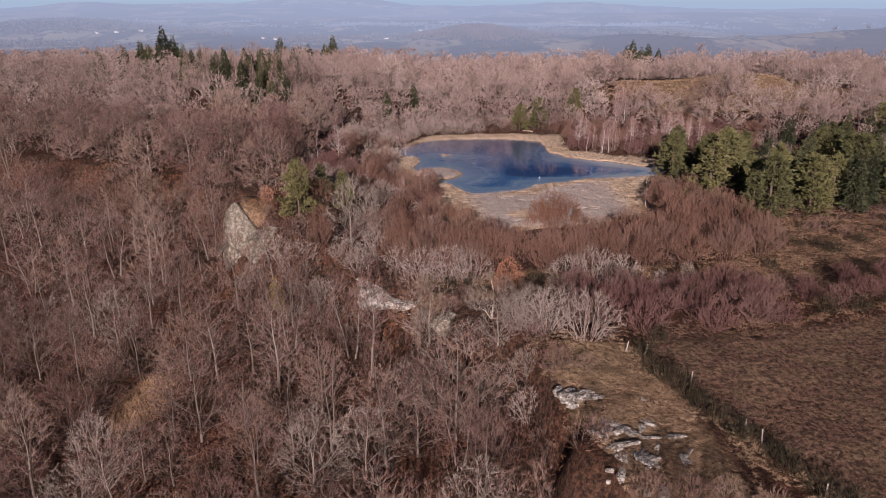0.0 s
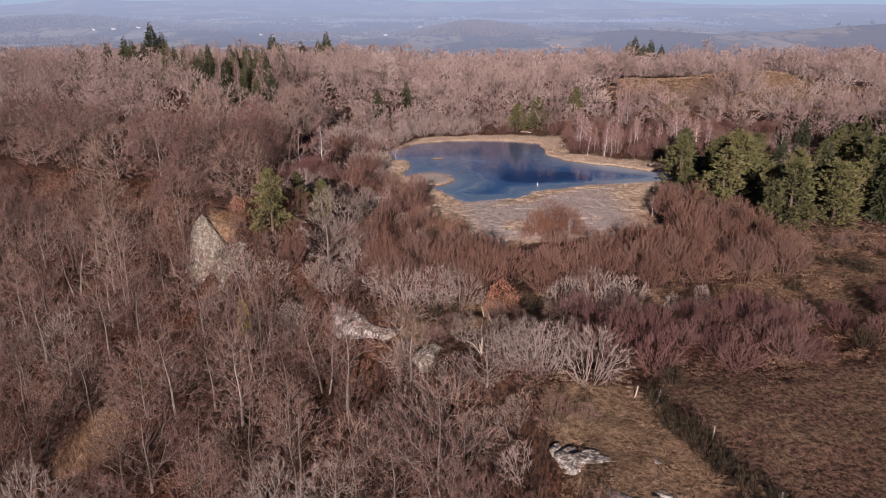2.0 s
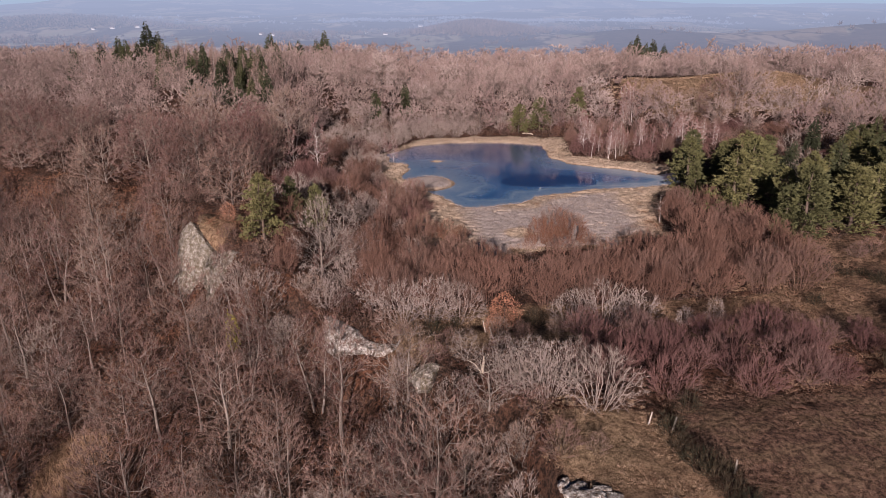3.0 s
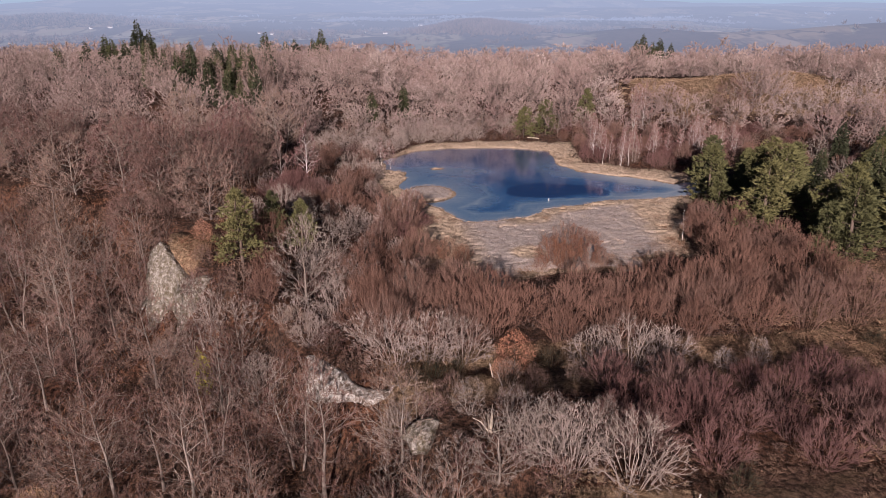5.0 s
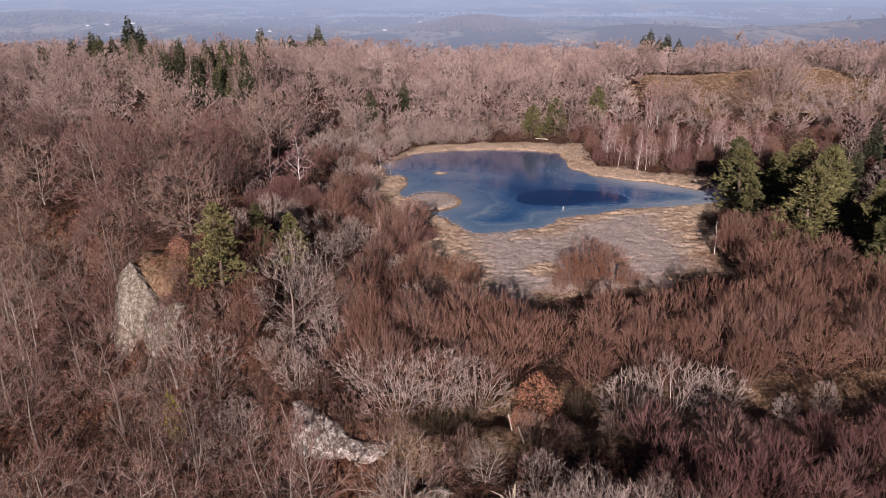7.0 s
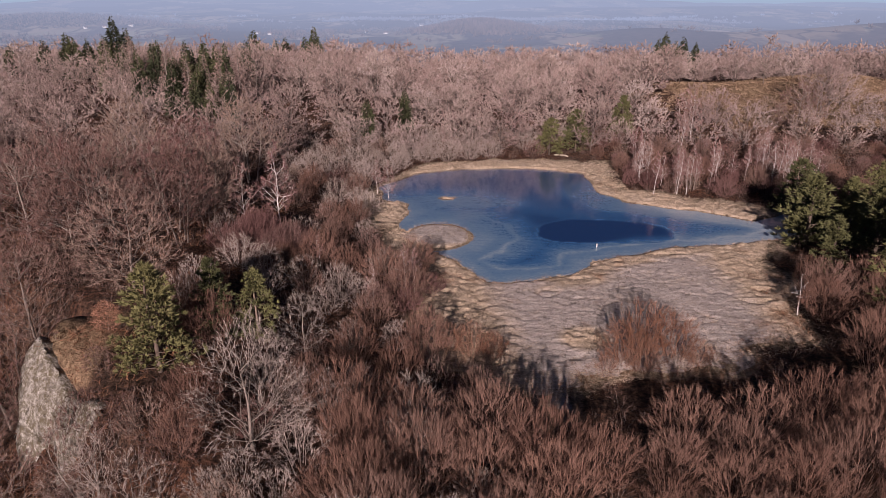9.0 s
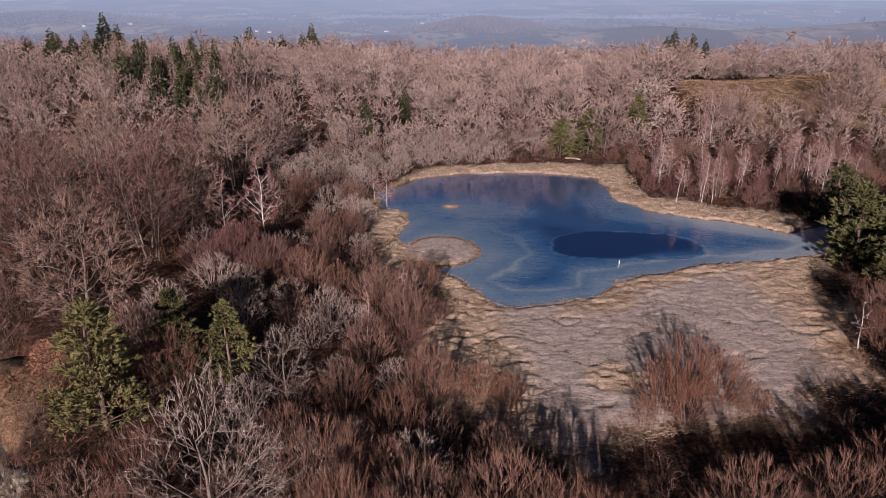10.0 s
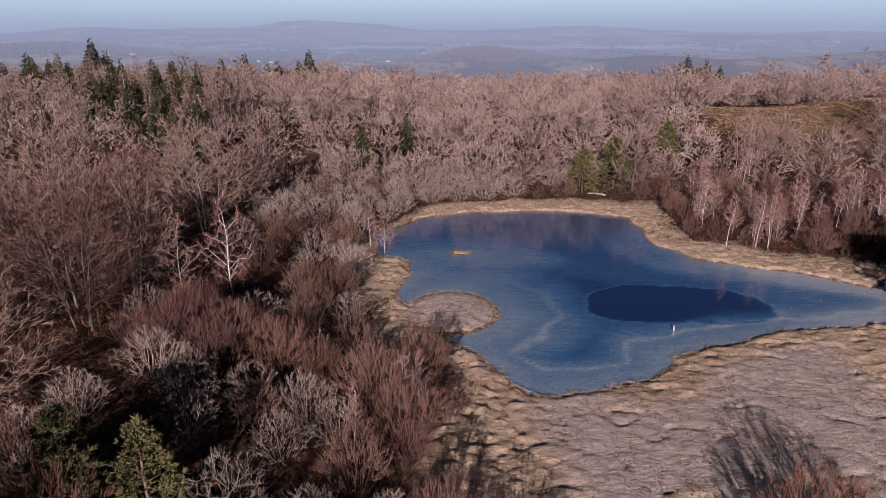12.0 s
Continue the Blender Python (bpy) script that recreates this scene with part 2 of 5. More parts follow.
def make_backdrop():
    """Far country: woods, pasture and hedges, with blue distance haze mixed in as glow."""
    m, n, l, b = fresh("far country with haze glow")
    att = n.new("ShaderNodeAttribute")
    att.attribute_name = "haze_mix"
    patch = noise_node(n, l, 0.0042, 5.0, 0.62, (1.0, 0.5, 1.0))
    field_noise = noise_node(n, l, 0.012, 3.0, 0.5, (1.0, 0.4, 1.0))
    vor = n.new("ShaderNodeTexVoronoi")
    vor.inputs["Scale"].default_value = 0.009
    geo = n.new("ShaderNodeNewGeometry")
    mp = n.new("ShaderNodeMapping")
    mp.inputs["Scale"].default_value = (1.0, 0.55, 0.0)
    l.new(geo.outputs["Position"], mp.inputs["Vector"])
    l.new(mp.outputs["Vector"], vor.inputs["Vector"])
    sepc = n.new("ShaderNodeSeparateColor")
    l.new(vor.outputs["Color"], sepc.inputs["Color"])
    fields = ramp(n, l, sepc.outputs["Red"], [(0.1, (0.23, 0.175, 0.125)), (0.45, (0.30, 0.235, 0.175)), (0.7, (0.215, 0.20, 0.125)), (0.95, (0.40, 0.33, 0.26))])
    woods = mix(n, l, noise_node(n, l, 0.06, 6.0, 0.7), (0.03, 0.022, 0.02), (0.14, 0.10, 0.09))
    hedge = ramp(n, l, field_noise, [(0.5, (0, 0, 0)), (0.53, (1, 1, 1)), (0.56, (0, 0, 0))])
    isw = ramp(n, l, patch, [(0.44, (0, 0, 0)), (0.49, (1, 1, 1))])
    col = mix(n, l, isw, mix(n, l, hedge, fields, woods), woods)
    l.new(col, b.inputs["Base Color"])
    b.inputs["Roughness"].default_value = 1.0
    b.inputs["Specular IOR Level"].default_value = 0.0
    # Haze is painted: this blue emission covers the surface colour with distance.
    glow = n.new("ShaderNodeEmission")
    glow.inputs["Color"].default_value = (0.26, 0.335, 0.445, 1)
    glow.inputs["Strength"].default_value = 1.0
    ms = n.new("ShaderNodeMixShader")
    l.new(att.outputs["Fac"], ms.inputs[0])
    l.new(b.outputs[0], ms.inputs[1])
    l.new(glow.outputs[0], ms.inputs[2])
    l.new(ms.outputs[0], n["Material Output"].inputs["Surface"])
    return m


def make_far_hazed(name, dark, light):
    """A far-hill surface with blue haze emission blended over its colour."""
    m, n, l, b = fresh(name)
    l.new(mix(n, l, noise_node(n, l, 0.02, 4.0), dark, light), b.inputs["Base Color"])
    b.inputs["Roughness"].default_value = 1.0
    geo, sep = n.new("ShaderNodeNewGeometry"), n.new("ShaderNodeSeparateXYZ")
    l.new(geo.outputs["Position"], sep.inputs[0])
    # Emission painted over the colour as haze, stronger at greater Y.
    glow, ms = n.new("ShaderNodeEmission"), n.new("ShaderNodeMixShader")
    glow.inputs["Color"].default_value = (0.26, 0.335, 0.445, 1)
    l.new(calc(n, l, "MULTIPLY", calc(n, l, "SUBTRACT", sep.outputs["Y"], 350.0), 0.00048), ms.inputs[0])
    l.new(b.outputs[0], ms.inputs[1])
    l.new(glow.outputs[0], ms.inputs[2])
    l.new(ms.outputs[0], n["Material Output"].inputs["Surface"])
    return m


FAR_WOOD = make_far_hazed("hazed far wood", (0.04, 0.028, 0.025), (0.16, 0.115, 0.10))
HOUSE_WALL = make_far_hazed("hazed far house render", (0.5, 0.48, 0.46), (0.62, 0.6, 0.57))
ROOF_TILE = make_far_hazed("hazed far roof tiles", (0.12, 0.08, 0.07), (0.18, 0.12, 0.11))
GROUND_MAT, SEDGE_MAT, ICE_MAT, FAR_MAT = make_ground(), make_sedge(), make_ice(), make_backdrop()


# ---- shape of the land ----
def step(a, b, v):
    t = np.clip((np.asarray(v, float) - a) / (b - a), 0, 1)
    return t * t * (3 - 2 * t)


def vnoise(x, y, size, seed=0):
    """Smooth value noise, -1 to 1."""
    x, y = np.asarray(x, float) / size, np.asarray(y, float) / size
    i, j = np.floor(x), np.floor(y)
    u, v = x - i, y - j
    u, v = u * u * (3 - 2 * u), v * v * (3 - 2 * v)

    def h(a, b):
        s = np.sin(a * 127.1 + b * 311.7 + seed * 74.7) * 43758.5453
        return 2 * (s - np.floor(s)) - 1

    return (h(i, j) * (1 - u) + h(i + 1, j) * u) * (1 - v) + (h(i, j + 1) * (1 - u) + h(i + 1, j + 1) * u) * v


def fbm(x, y, size, octaves=4, seed=0):
    return sum(vnoise(x, y, size / 2**k, seed + k) / 2**k for k in range(octaves))


# the edge of the plateau, from the far west round to the field
SCARP = [(-400, 235), (-150, 165), (-75, 134), (-48, 121), (-37, 115.5), (-33, 109.5), (-31.6, 103), (-26.5, 98), (-17, 89), (-12, 84.6), (-7.6, 81.4),
         (-3, 80.8), (-1.4, 76.5), (2, 71), (9, 62), (10.3, 52), (13, 42), (14, 25), (16, 0), (20, -600)]
# the pond's shore, and the edge of the sedge bog round it
SHORE = [(-11, 166), (-5, 175.5), (4, 179.5), (20, 179), (25.5, 176), (25.2, 163), (28.5, 157.5), (38, 153.5), (45, 148.5), (51, 152), (56, 149),
         (51, 143), (42, 139.6), (33.6, 137.8), (26.8, 136), (18.5, 132), (15.3, 127.8), (10.4, 126.5), (5.4, 125.6), (2.5, 130.5), (-2, 137), (-6.5, 147), (-5, 157), (-9, 159.5)]
BOG = [(-13, 163), (-6, 178), (0, 184), (20, 187), (31, 182), (30, 164), (42, 158), (50, 150), (47, 141), (39.5, 134), (38.8, 124), (36, 111), (23, 107.5), (13, 104), (9, 99),
       (4, 106.5), (-1, 110.5), (-2.5, 120), (-1.5, 128), (-6, 134), (-9.5, 148)]


def outline_distance(points, x, y, closed=True):
    """Distance to a line of points: negative inside a closed one, positive to the left of an open one."""
    x, y = np.asarray(x, float), np.asarray(y, float)
    best, side = np.full(x.shape, 1e9), np.ones(x.shape)
    inside = np.zeros(x.shape, bool)
    ends = points[1:] + points[:1] if closed else points[1:]
    for (ax, ay), (bx, by) in zip(points, ends):
        dx, dy = bx - ax, by - ay
        k = np.clip(((x - ax) * dx + (y - ay) * dy) / (dx * dx + dy * dy), 0, 1)
        d = np.hypot(x - ax - k * dx, y - ay - k * dy)
        near = d < best
        best = np.where(near, d, best)
        side = np.where(near, np.sign(dx * (y - ay) - dy * (x - ax) + 1e-9), side)
        if closed:
            cross = (ay > y) != (by > y)
            inside ^= cross & (x < ax + (y - ay) * dx / (dy if dy else 1e-9))
    return np.where(inside, -best, best) if closed else best * side


def pond_distance(x, y):
    d = outline_distance(SHORE, x, y) + 0.7 * fbm(x, y, 5.0, 3, 11)
    isle = np.hypot((x + 0.8) / 4.8, (y - 141.5) / 5.6) - 1
    islet = np.hypot((x - 0.5) / 1.7, (y - 160) / 0.9) - 1
    return np.maximum(np.maximum(d, -3.5 * isle), -0.9 * islet)


def height(x, y):
    x, y = np.asarray(x, float), np.asarray(y, float)
    pond, bog = pond_distance(x, y), outline_distance(BOG, x, y)
    dry = step(0, 14, bog)
    z = 0.12 + 3.0 * step(-9, -25, x) * dry + 0.4 * step(-24, -33, x) * step(118, 104, y) * step(88, 96, y)
    z = z + 1.3 * np.exp(-((x + 31.5) / 4.5) ** 2 - ((y - 105) / 4.0) ** 2)
    z = z + 1.9 * step(88, 58, y) * step(2, 14, x) + 2.4 * step(36, 52, x) * step(150, 120, y) * dry
    z = z + 0.5 * step(104, 84, y)
    z = z + 2.6 * step(186, 225, y) * dry - 7.0 * step(225, 390, y) + 1.5 * step(150, 200, y) * step(45, 70, x)
    z = z + 4.5 * np.exp(-((x - 95) / 38) ** 2 - ((y - 243) / 26) ** 2)
    z = z + dry * (0.9 * fbm(x, y, 38, 3, 3) + 2.4 * step(185, 240, y) * fbm(x, y, 55, 2, 6) + 0.25 * fbm(x, y, 6, 3, 5))
    z = z - 0.8 * np.exp(-((y - 81.5) / 1.6) ** 2) * step(-4, 2, x) * step(40, 33, x)
    z = z - 46 * step(390, 760, y + 0.15 * np.abs(x)) - 45 * step(300, 700, np.abs(x)) * step(-200, 100, y)
    away = -outline_distance(SCARP, x, y, False) + 1.6 * vnoise(x, y, 5.5, 21)
    fall = 6.5 * step(-0.5, 4.5, away) + 0.42 * np.maximum(away, 0)
    floor = -21 + 14 * step(72, 128, y) + 1.5 * fbm(x, y, 30, 3, 8)
    low = z - fall
    low = np.where(low < floor + 3, floor + 3 * np.exp(np.minimum((low - floor - 3) / 3, 0)), low)
    z = np.where(away > -0.5, np.where(y < 380, low, np.minimum(low, z)), z)
    z = np.where(pond < 0.4, np.where(pond < 0, -0.45 * step(0.0, -2.0, pond) - 0.04, -0.04 + 0.16 * np.clip(pond / 0.4, 0, 1)), z)
    return z


def spot(x, y):
    return float(height(np.array([x]), np.array([y]))[0])


# ---- mesh helpers ----
def tri_mesh(name, v, f, material, smooth=False):
    me = bpy.data.meshes.new(name)
    v, f = np.asarray(v, np.float32), np.asarray(f, np.int32)
    me.vertices.add(len(v))
    me.vertices.foreach_set("co", v.ravel())
    me.loops.add(f.size)
    me.loops.foreach_set("vertex_index", f.ravel())
    me.polygons.add(len(f))
    k = f.shape[1]
    me.polygons.foreach_set("loop_start", np.arange(0, f.size, k, dtype=np.int32))
    if smooth:
        me.polygons.foreach_set("use_smooth", np.ones(len(f), bool))
    me.materials.append(material)
    me.update(calc_edges=True)
    return me


def part(name, mesh, parent, label=""):
    ob = new(name, mesh)
    ob.parent = parent
    return tagged(ob, label)


class Geo:
    """Triangles gathered into one mesh."""

    def __init__(self):
        self.v, self.f, self.n = [], [], 0

    def add(self, v, f):
        self.v.append(np.asarray(v, float))
        self.f.append(np.asarray(f, int) + self.n)
        self.n += len(v)

    def tube(self, pts, radii, sides=5):
        pts = np.asarray(pts, float)
        rings = []
        for k, p in enumerate(pts):
            d = pts[min(k + 1, len(pts) - 1)] - pts[max(k - 1, 0)]
            d = d / (np.linalg.norm(d) + 1e-9)
            a = np.cross(d, (0.31, 0.95, 0.05) if abs(d[2]) > 0.8 else (0, 0, 1.0))
            a = a / np.linalg.norm(a)
            b = np.cross(d, a)
            t = np.arange(sides) * 2 * np.pi / sides
            rings.append(p + radii[k] * (np.cos(t)[:, None] * a + np.sin(t)[:, None] * b))
        f = []
        for k in range(len(pts) - 1):
            for s in range(sides):
                q, r = k * sides + s, k * sides + (s + 1) % sides
                f += [(q, r, r + sides), (q, r + sides, q + sides)]
        for s in range(1, sides - 1):
            f.append(((len(pts) - 1) * sides, (len(pts) - 1) * sides + s, (len(pts) - 1) * sides + s + 1))
        self.add(np.concatenate(rings), f)

    def slivers(self, p, d, length, width, rng):
        """Many tapered twigs or blades."""
        n = len(p)
        d = d / (np.linalg.norm(d, axis=1, keepdims=True) + 1e-9)
        s = np.cross(d, rng.normal(size=(n, 3)))
        s = s / (np.linalg.norm(s, axis=1, keepdims=True) + 1e-9) * (0.5 * np.broadcast_to(width, n))[:, None]
        v = np.stack([p - s, p + s, p + d * np.broadcast_to(length, n)[:, None]], 1).reshape(-1, 3)
        self.add(v, np.arange(3 * n).reshape(-1, 3))

    def prisms(self, p, q, r0, r1, rng, sides=3):
        """Many tapered branches, or flat strips when sides is 2."""
        n = len(p)
        d = q - p
        d = d / (np.linalg.norm(d, axis=1, keepdims=True) + 1e-9)
        a = np.cross(d, rng.normal(size=(n, 3)))
        a = a / (np.linalg.norm(a, axis=1, keepdims=True) + 1e-9)
        b = np.cross(d, a)
        v = []
        for end, r in ((p, r0), (q, r1)):
            for k in range(sides):
                t = 2 * math.pi * k / sides
                v.append(end + (math.cos(t) * a + math.sin(t) * b) * r[:, None])
        v = np.stack(v, 1).reshape(-1, 3)
        f = []
        for k in range(sides if sides > 2 else 1):
            j = (k + 1) % sides
            f += [(k, j, j + sides), (k, j + sides, k + sides)]
        self.add(v, (np.array(f)[None] + (np.arange(n) * 2 * sides)[:, None, None]).reshape(-1, 3))

    def arrays(self):
        return np.concatenate(self.v), np.concatenate(self.f)

    def mesh(self, name, material):
        return tri_mesh(name, *self.arrays(), material)


# ---- plants ----
def crown_points(rng, n, H, R, base, shape):
    """Places of the twig ends: a crown that is fullest near its surface."""
    s = rng.random(4 * n)
    if shape == "dome":
        w = np.where(s > 0.3, np.sqrt(np.maximum(1 - ((s - 0.3) / 0.7) ** 2, 0)), 0.6 + 0.4 * s / 0.3)
    elif shape == "cone":
        w = np.minimum((1 - s) ** 0.8 * 1.15, 0.35 + 2.2 * s) + 0.04
    elif shape == "vase":
        w = np.sqrt(np.maximum(1 - np.maximum((s - 0.55) / 0.45, 0) ** 2, 0)) * (0.45 + 0.55 * np.minimum(s / 0.55, 1))
    else:
        w = np.sqrt(np.maximum(1 - s**2, 0)) * (0.75 + 0.25 * np.minimum(s / 0.3, 1))
    keep = np.flatnonzero(rng.random(4 * n) < w * 0.8 + 0.08)[:n]
    s, w = s[keep], w[keep]
    a = rng.uniform(0, 2 * np.pi, len(s))
    p0, p1 = rng.uniform(0, 6.28, 2)
    lump = 1 + 0.13 * np.sin(3 * a + p0 + 4 * s) + 0.09 * np.sin(5 * a + p1 - 6 * s)
    r = R * w * lump * rng.random(len(s)) ** 0.3
    z = base * H + (1 - base) * H * s * (1 + 0.06 * np.sin(2 * a + p1))
    return np.stack([r * np.cos(a), r * np.sin(a), z], 1)


def halves(points, ids, rng):
    """Splits places in two across their longest spread."""
    c = points[ids] - points[ids].mean(0)
    axis = np.linalg.eigh(c.T @ c)[1][:, -1]
    order = ids[np.argsort(c @ axis)]
    k = max(1, min(len(ids) - 1, int(round(len(ids) * rng.uniform(0.38, 0.62)))))
    return order[:k], order[k:]


def bunches(points, ids, most, rng):
    if len(ids) <= most:
        return [ids]
    one, two = halves(points, ids, rng)
    return bunches(points, one, most, rng) + bunches(points, two, most, rng)


def fork(points, ids, p, rng, out, reach=0.42, rise=0.05):
    """Branches that part again and again until each reaches its twig end."""
    if len(ids) == 1:
        out.append((*p, *points[ids[0]], 2, 1))
        return
    c = points[ids].mean(0) - p
    far = np.linalg.norm(c)
    q = p + c * reach * rng.uniform(0.75, 1.25) + rng.normal(0, 0.055, 3) * far - np.array([0, 0, rise * far])
    out.append((*p, *q, len(ids) + 1, len(ids)))
    for half in halves(points, ids, rng):
        fork(points, half, q, rng, out, reach, rise)


def branchwork(wood, crown, segs, points, heart, rng, tip, twigs, tl, tw, up, coarse=False, wild=0.6):
    """Branches as tapered rods (thin ones as strips), and a haze of twigs at and along their ends."""
    g = np.array(segs)
    p, q = g[:, :3], g[:, 3:6]
    r0, r1 = tip * g[:, 6] ** 0.46, tip * 0.9 * g[:, 7] ** 0.46
    thick = g[:, 6] > (12 if coarse else 5)
    if thick.any():
        wood.prisms(p[thick], q[thick], r0[thick], r1[thick], rng, 3)
    wood.prisms(p[~thick], q[~thick], r0[~thick], r1[~thick], rng, 2)
    ends = np.flatnonzero(g[:, 6] < 7)
    pick = rng.choice(ends, int(len(points) * twigs))
    f = rng.random(len(pick))[:, None] ** 0.6
    o = p[pick] + (q[pick] - p[pick]) * f
    d = q[pick] - p[pick]
    d = d / (np.linalg.norm(d, axis=1, keepdims=True) + 1e-9)
    out = o - heart
    out = out / (np.linalg.norm(out, axis=1, keepdims=True) + 1e-9)
    w = rng.normal(size=o.shape)
    w = w / np.linalg.norm(w, axis=1, keepdims=True)
    n = len(o)
    crown.slivers(o, 0.55 * d + 0.45 * out + wild * w + np.array([0, 0, up]), tl * rng.uniform(0.4, 1.3, n), tw * rng.uniform(0.7, 1.3, n), rng)


def bare_tree(seed, H, R, base, n, twigs, tl, tw, up=0.15, stems=1, limbs=11, shape="dome", slope=0.85, girth=1.0, tip=0.011, sides=6, coarse=False, reach=0.42):
    """A leafless tree: trunk, limbs that fork to every part of the crown, and fine twigs."""
    rng = np.random.default_rng(seed)
    wood, crown = Geo(), Geo()
    points = crown_points(rng, n, H, R, base, shape)
    segs = []
    lines = []
    for s in range(stems):
        z = np.linspace(0, (0.9 if shape == "cone" else 0.78) * H, 7)
        a = 2 * np.pi * s / stems + rng.uniform(0, 1)
        lean = rng.normal(0, 0.03, 2) + (0 if stems == 1 else 0.42 * R / H) * np.array([np.cos(a), np.sin(a)])
        root = (0 if stems == 1 else 0.09 * R * stems**0.5) * np.array([np.cos(a), np.sin(a)])
        sway = 0.012 * H * np.minimum(z / (0.3 * H), 1)
        pts = np.stack([root[0] + lean[0] * z + sway * np.sin(z / H * 8 + seed + s), root[1] + lean[1] * z + sway * np.cos(z / H * 7 + seed), z], 1)
        r0 = 0.0135 * H * girth / stems**0.45
        wood.tube(np.vstack([pts[0] - (0, 0, 0.5), pts]), r0 * np.array([1.5, 1.3, 0.95, 0.8, 0.62, 0.45, 0.27, 0.1]), sides)
        lines.append(pts)
    for ids in bunches(points, np.arange(len(points)), max(3, len(points) // (limbs * stems)), rng):
        c = points[ids].mean(0)
        line = min(lines, key=lambda k: np.hypot(*(k[4, :2] - c[:2])))
        h = np.clip(c[2] - slope * np.hypot(*(c[:2] - line[3, :2])) - 0.02 * H, max(0.7 * base, 0.06) * H, line[-1, 2])
        p = np.array([np.interp(h, line[:, 2], line[:, k]) for k in range(3)])
        fork(points, ids, p, rng, segs, reach)
    branchwork(wood, crown, segs, points, np.array([0, 0, 0.3 * H]), rng, tip, twigs, tl, tw, up, coarse)
    return wood, crown


def bush(seed, H, R, stems, n, twigs, tl, tw, shape="mound", base=0.2, up=0.3, tip=0.008, coarse=False, wild=0.5):
    """A shrub whose stems fan out from the root and fork into twigs."""
    rng = np.random.default_rng(seed)
    wood, crown = Geo(), Geo()
    points = crown_points(rng, n, H, R, base, shape)
    segs = []
    for ids in bunches(points, np.arange(len(points)), max(2, len(points) // stems), rng):
        c = points[ids].mean(0)
        fork(points, ids, np.array([0.32 * c[0], 0.32 * c[1], -0.25]), rng, segs, 0.5, -0.03)
    branchwork(wood, crown, segs, points, np.array([0, 0, -0.1 * H]), rng, tip, twigs, tl, tw, up, coarse, wild)
    return wood, crown


def pine(seed, H, R, lumps, tufts, needles, size, base=0.1):
    """A pine: boughs in uneven layers, each ending in a clump of upright needle tufts."""
    rng = np.random.default_rng(seed)
    wood, crown = Geo(), Geo()
    wood.tube([(0, 0, -0.5), (0, 0, 0.3 * H), (0.02 * H, 0, 0.7 * H), (0, 0.01 * H, 0.96 * H)], [0.02 * H, 0.016 * H, 0.009 * H, 0.01], 6)
    tp, td = [], []
    for k in range(lumps):
        t = (k + 0.5 * rng.random()) / lumps
        a = 2.4 * k + rng.normal(0, 0.4)
        reach = R * (0.16 + 0.84 * (1 - t) ** 0.8) * rng.uniform(0.55, 1.1) * (0.8 if t < 0.08 else 1)
        if t > 0.94:
            reach *= 0.2
        h = (base + (0.97 - base) * t) * H
        c = np.array([np.cos(a) * reach * 0.72, np.sin(a) * reach * 0.72, h])
        wood.prisms(np.array([[0.01 * H * t, 0, max(h - 0.3 * reach, 0.05 * H)]]), c[None], np.array([0.007 * H * (1.1 - t)]), np.array([0.012]), rng, 3)
        wide = 0.13 * R + 0.25 * reach
        o = rng.normal(size=(tufts, 3))
        o = o / np.linalg.norm(o, axis=1, keepdims=True) * rng.random((tufts, 1)) ** 0.4 * (wide, wide, 0.5 * wide + 0.02 * H)
        o[:, 2] += 0.2 * wide * (0.5 - np.hypot(o[:, 0], o[:, 1]) / wide)
        axis = np.stack([np.cos(a) * 0.5 + 0.5 * o[:, 0] / wide, np.sin(a) * 0.5 + 0.5 * o[:, 1] / wide, np.full(tufts, 0.75)], 1)
        for m in range(needles):
            w = rng.normal(size=(tufts, 3))
            tp.append(c + o + 0.12 * size * w)
            td.append(axis + 0.75 * w / np.linalg.norm(w, axis=1, keepdims=True))
    p, d = np.concatenate(tp), np.concatenate(td)
    crown.slivers(p, d, size * rng.uniform(0.6, 1.25, len(p)), size * 0.36 * rng.uniform(0.7, 1.3, len(p)), rng)
    return wood, crown


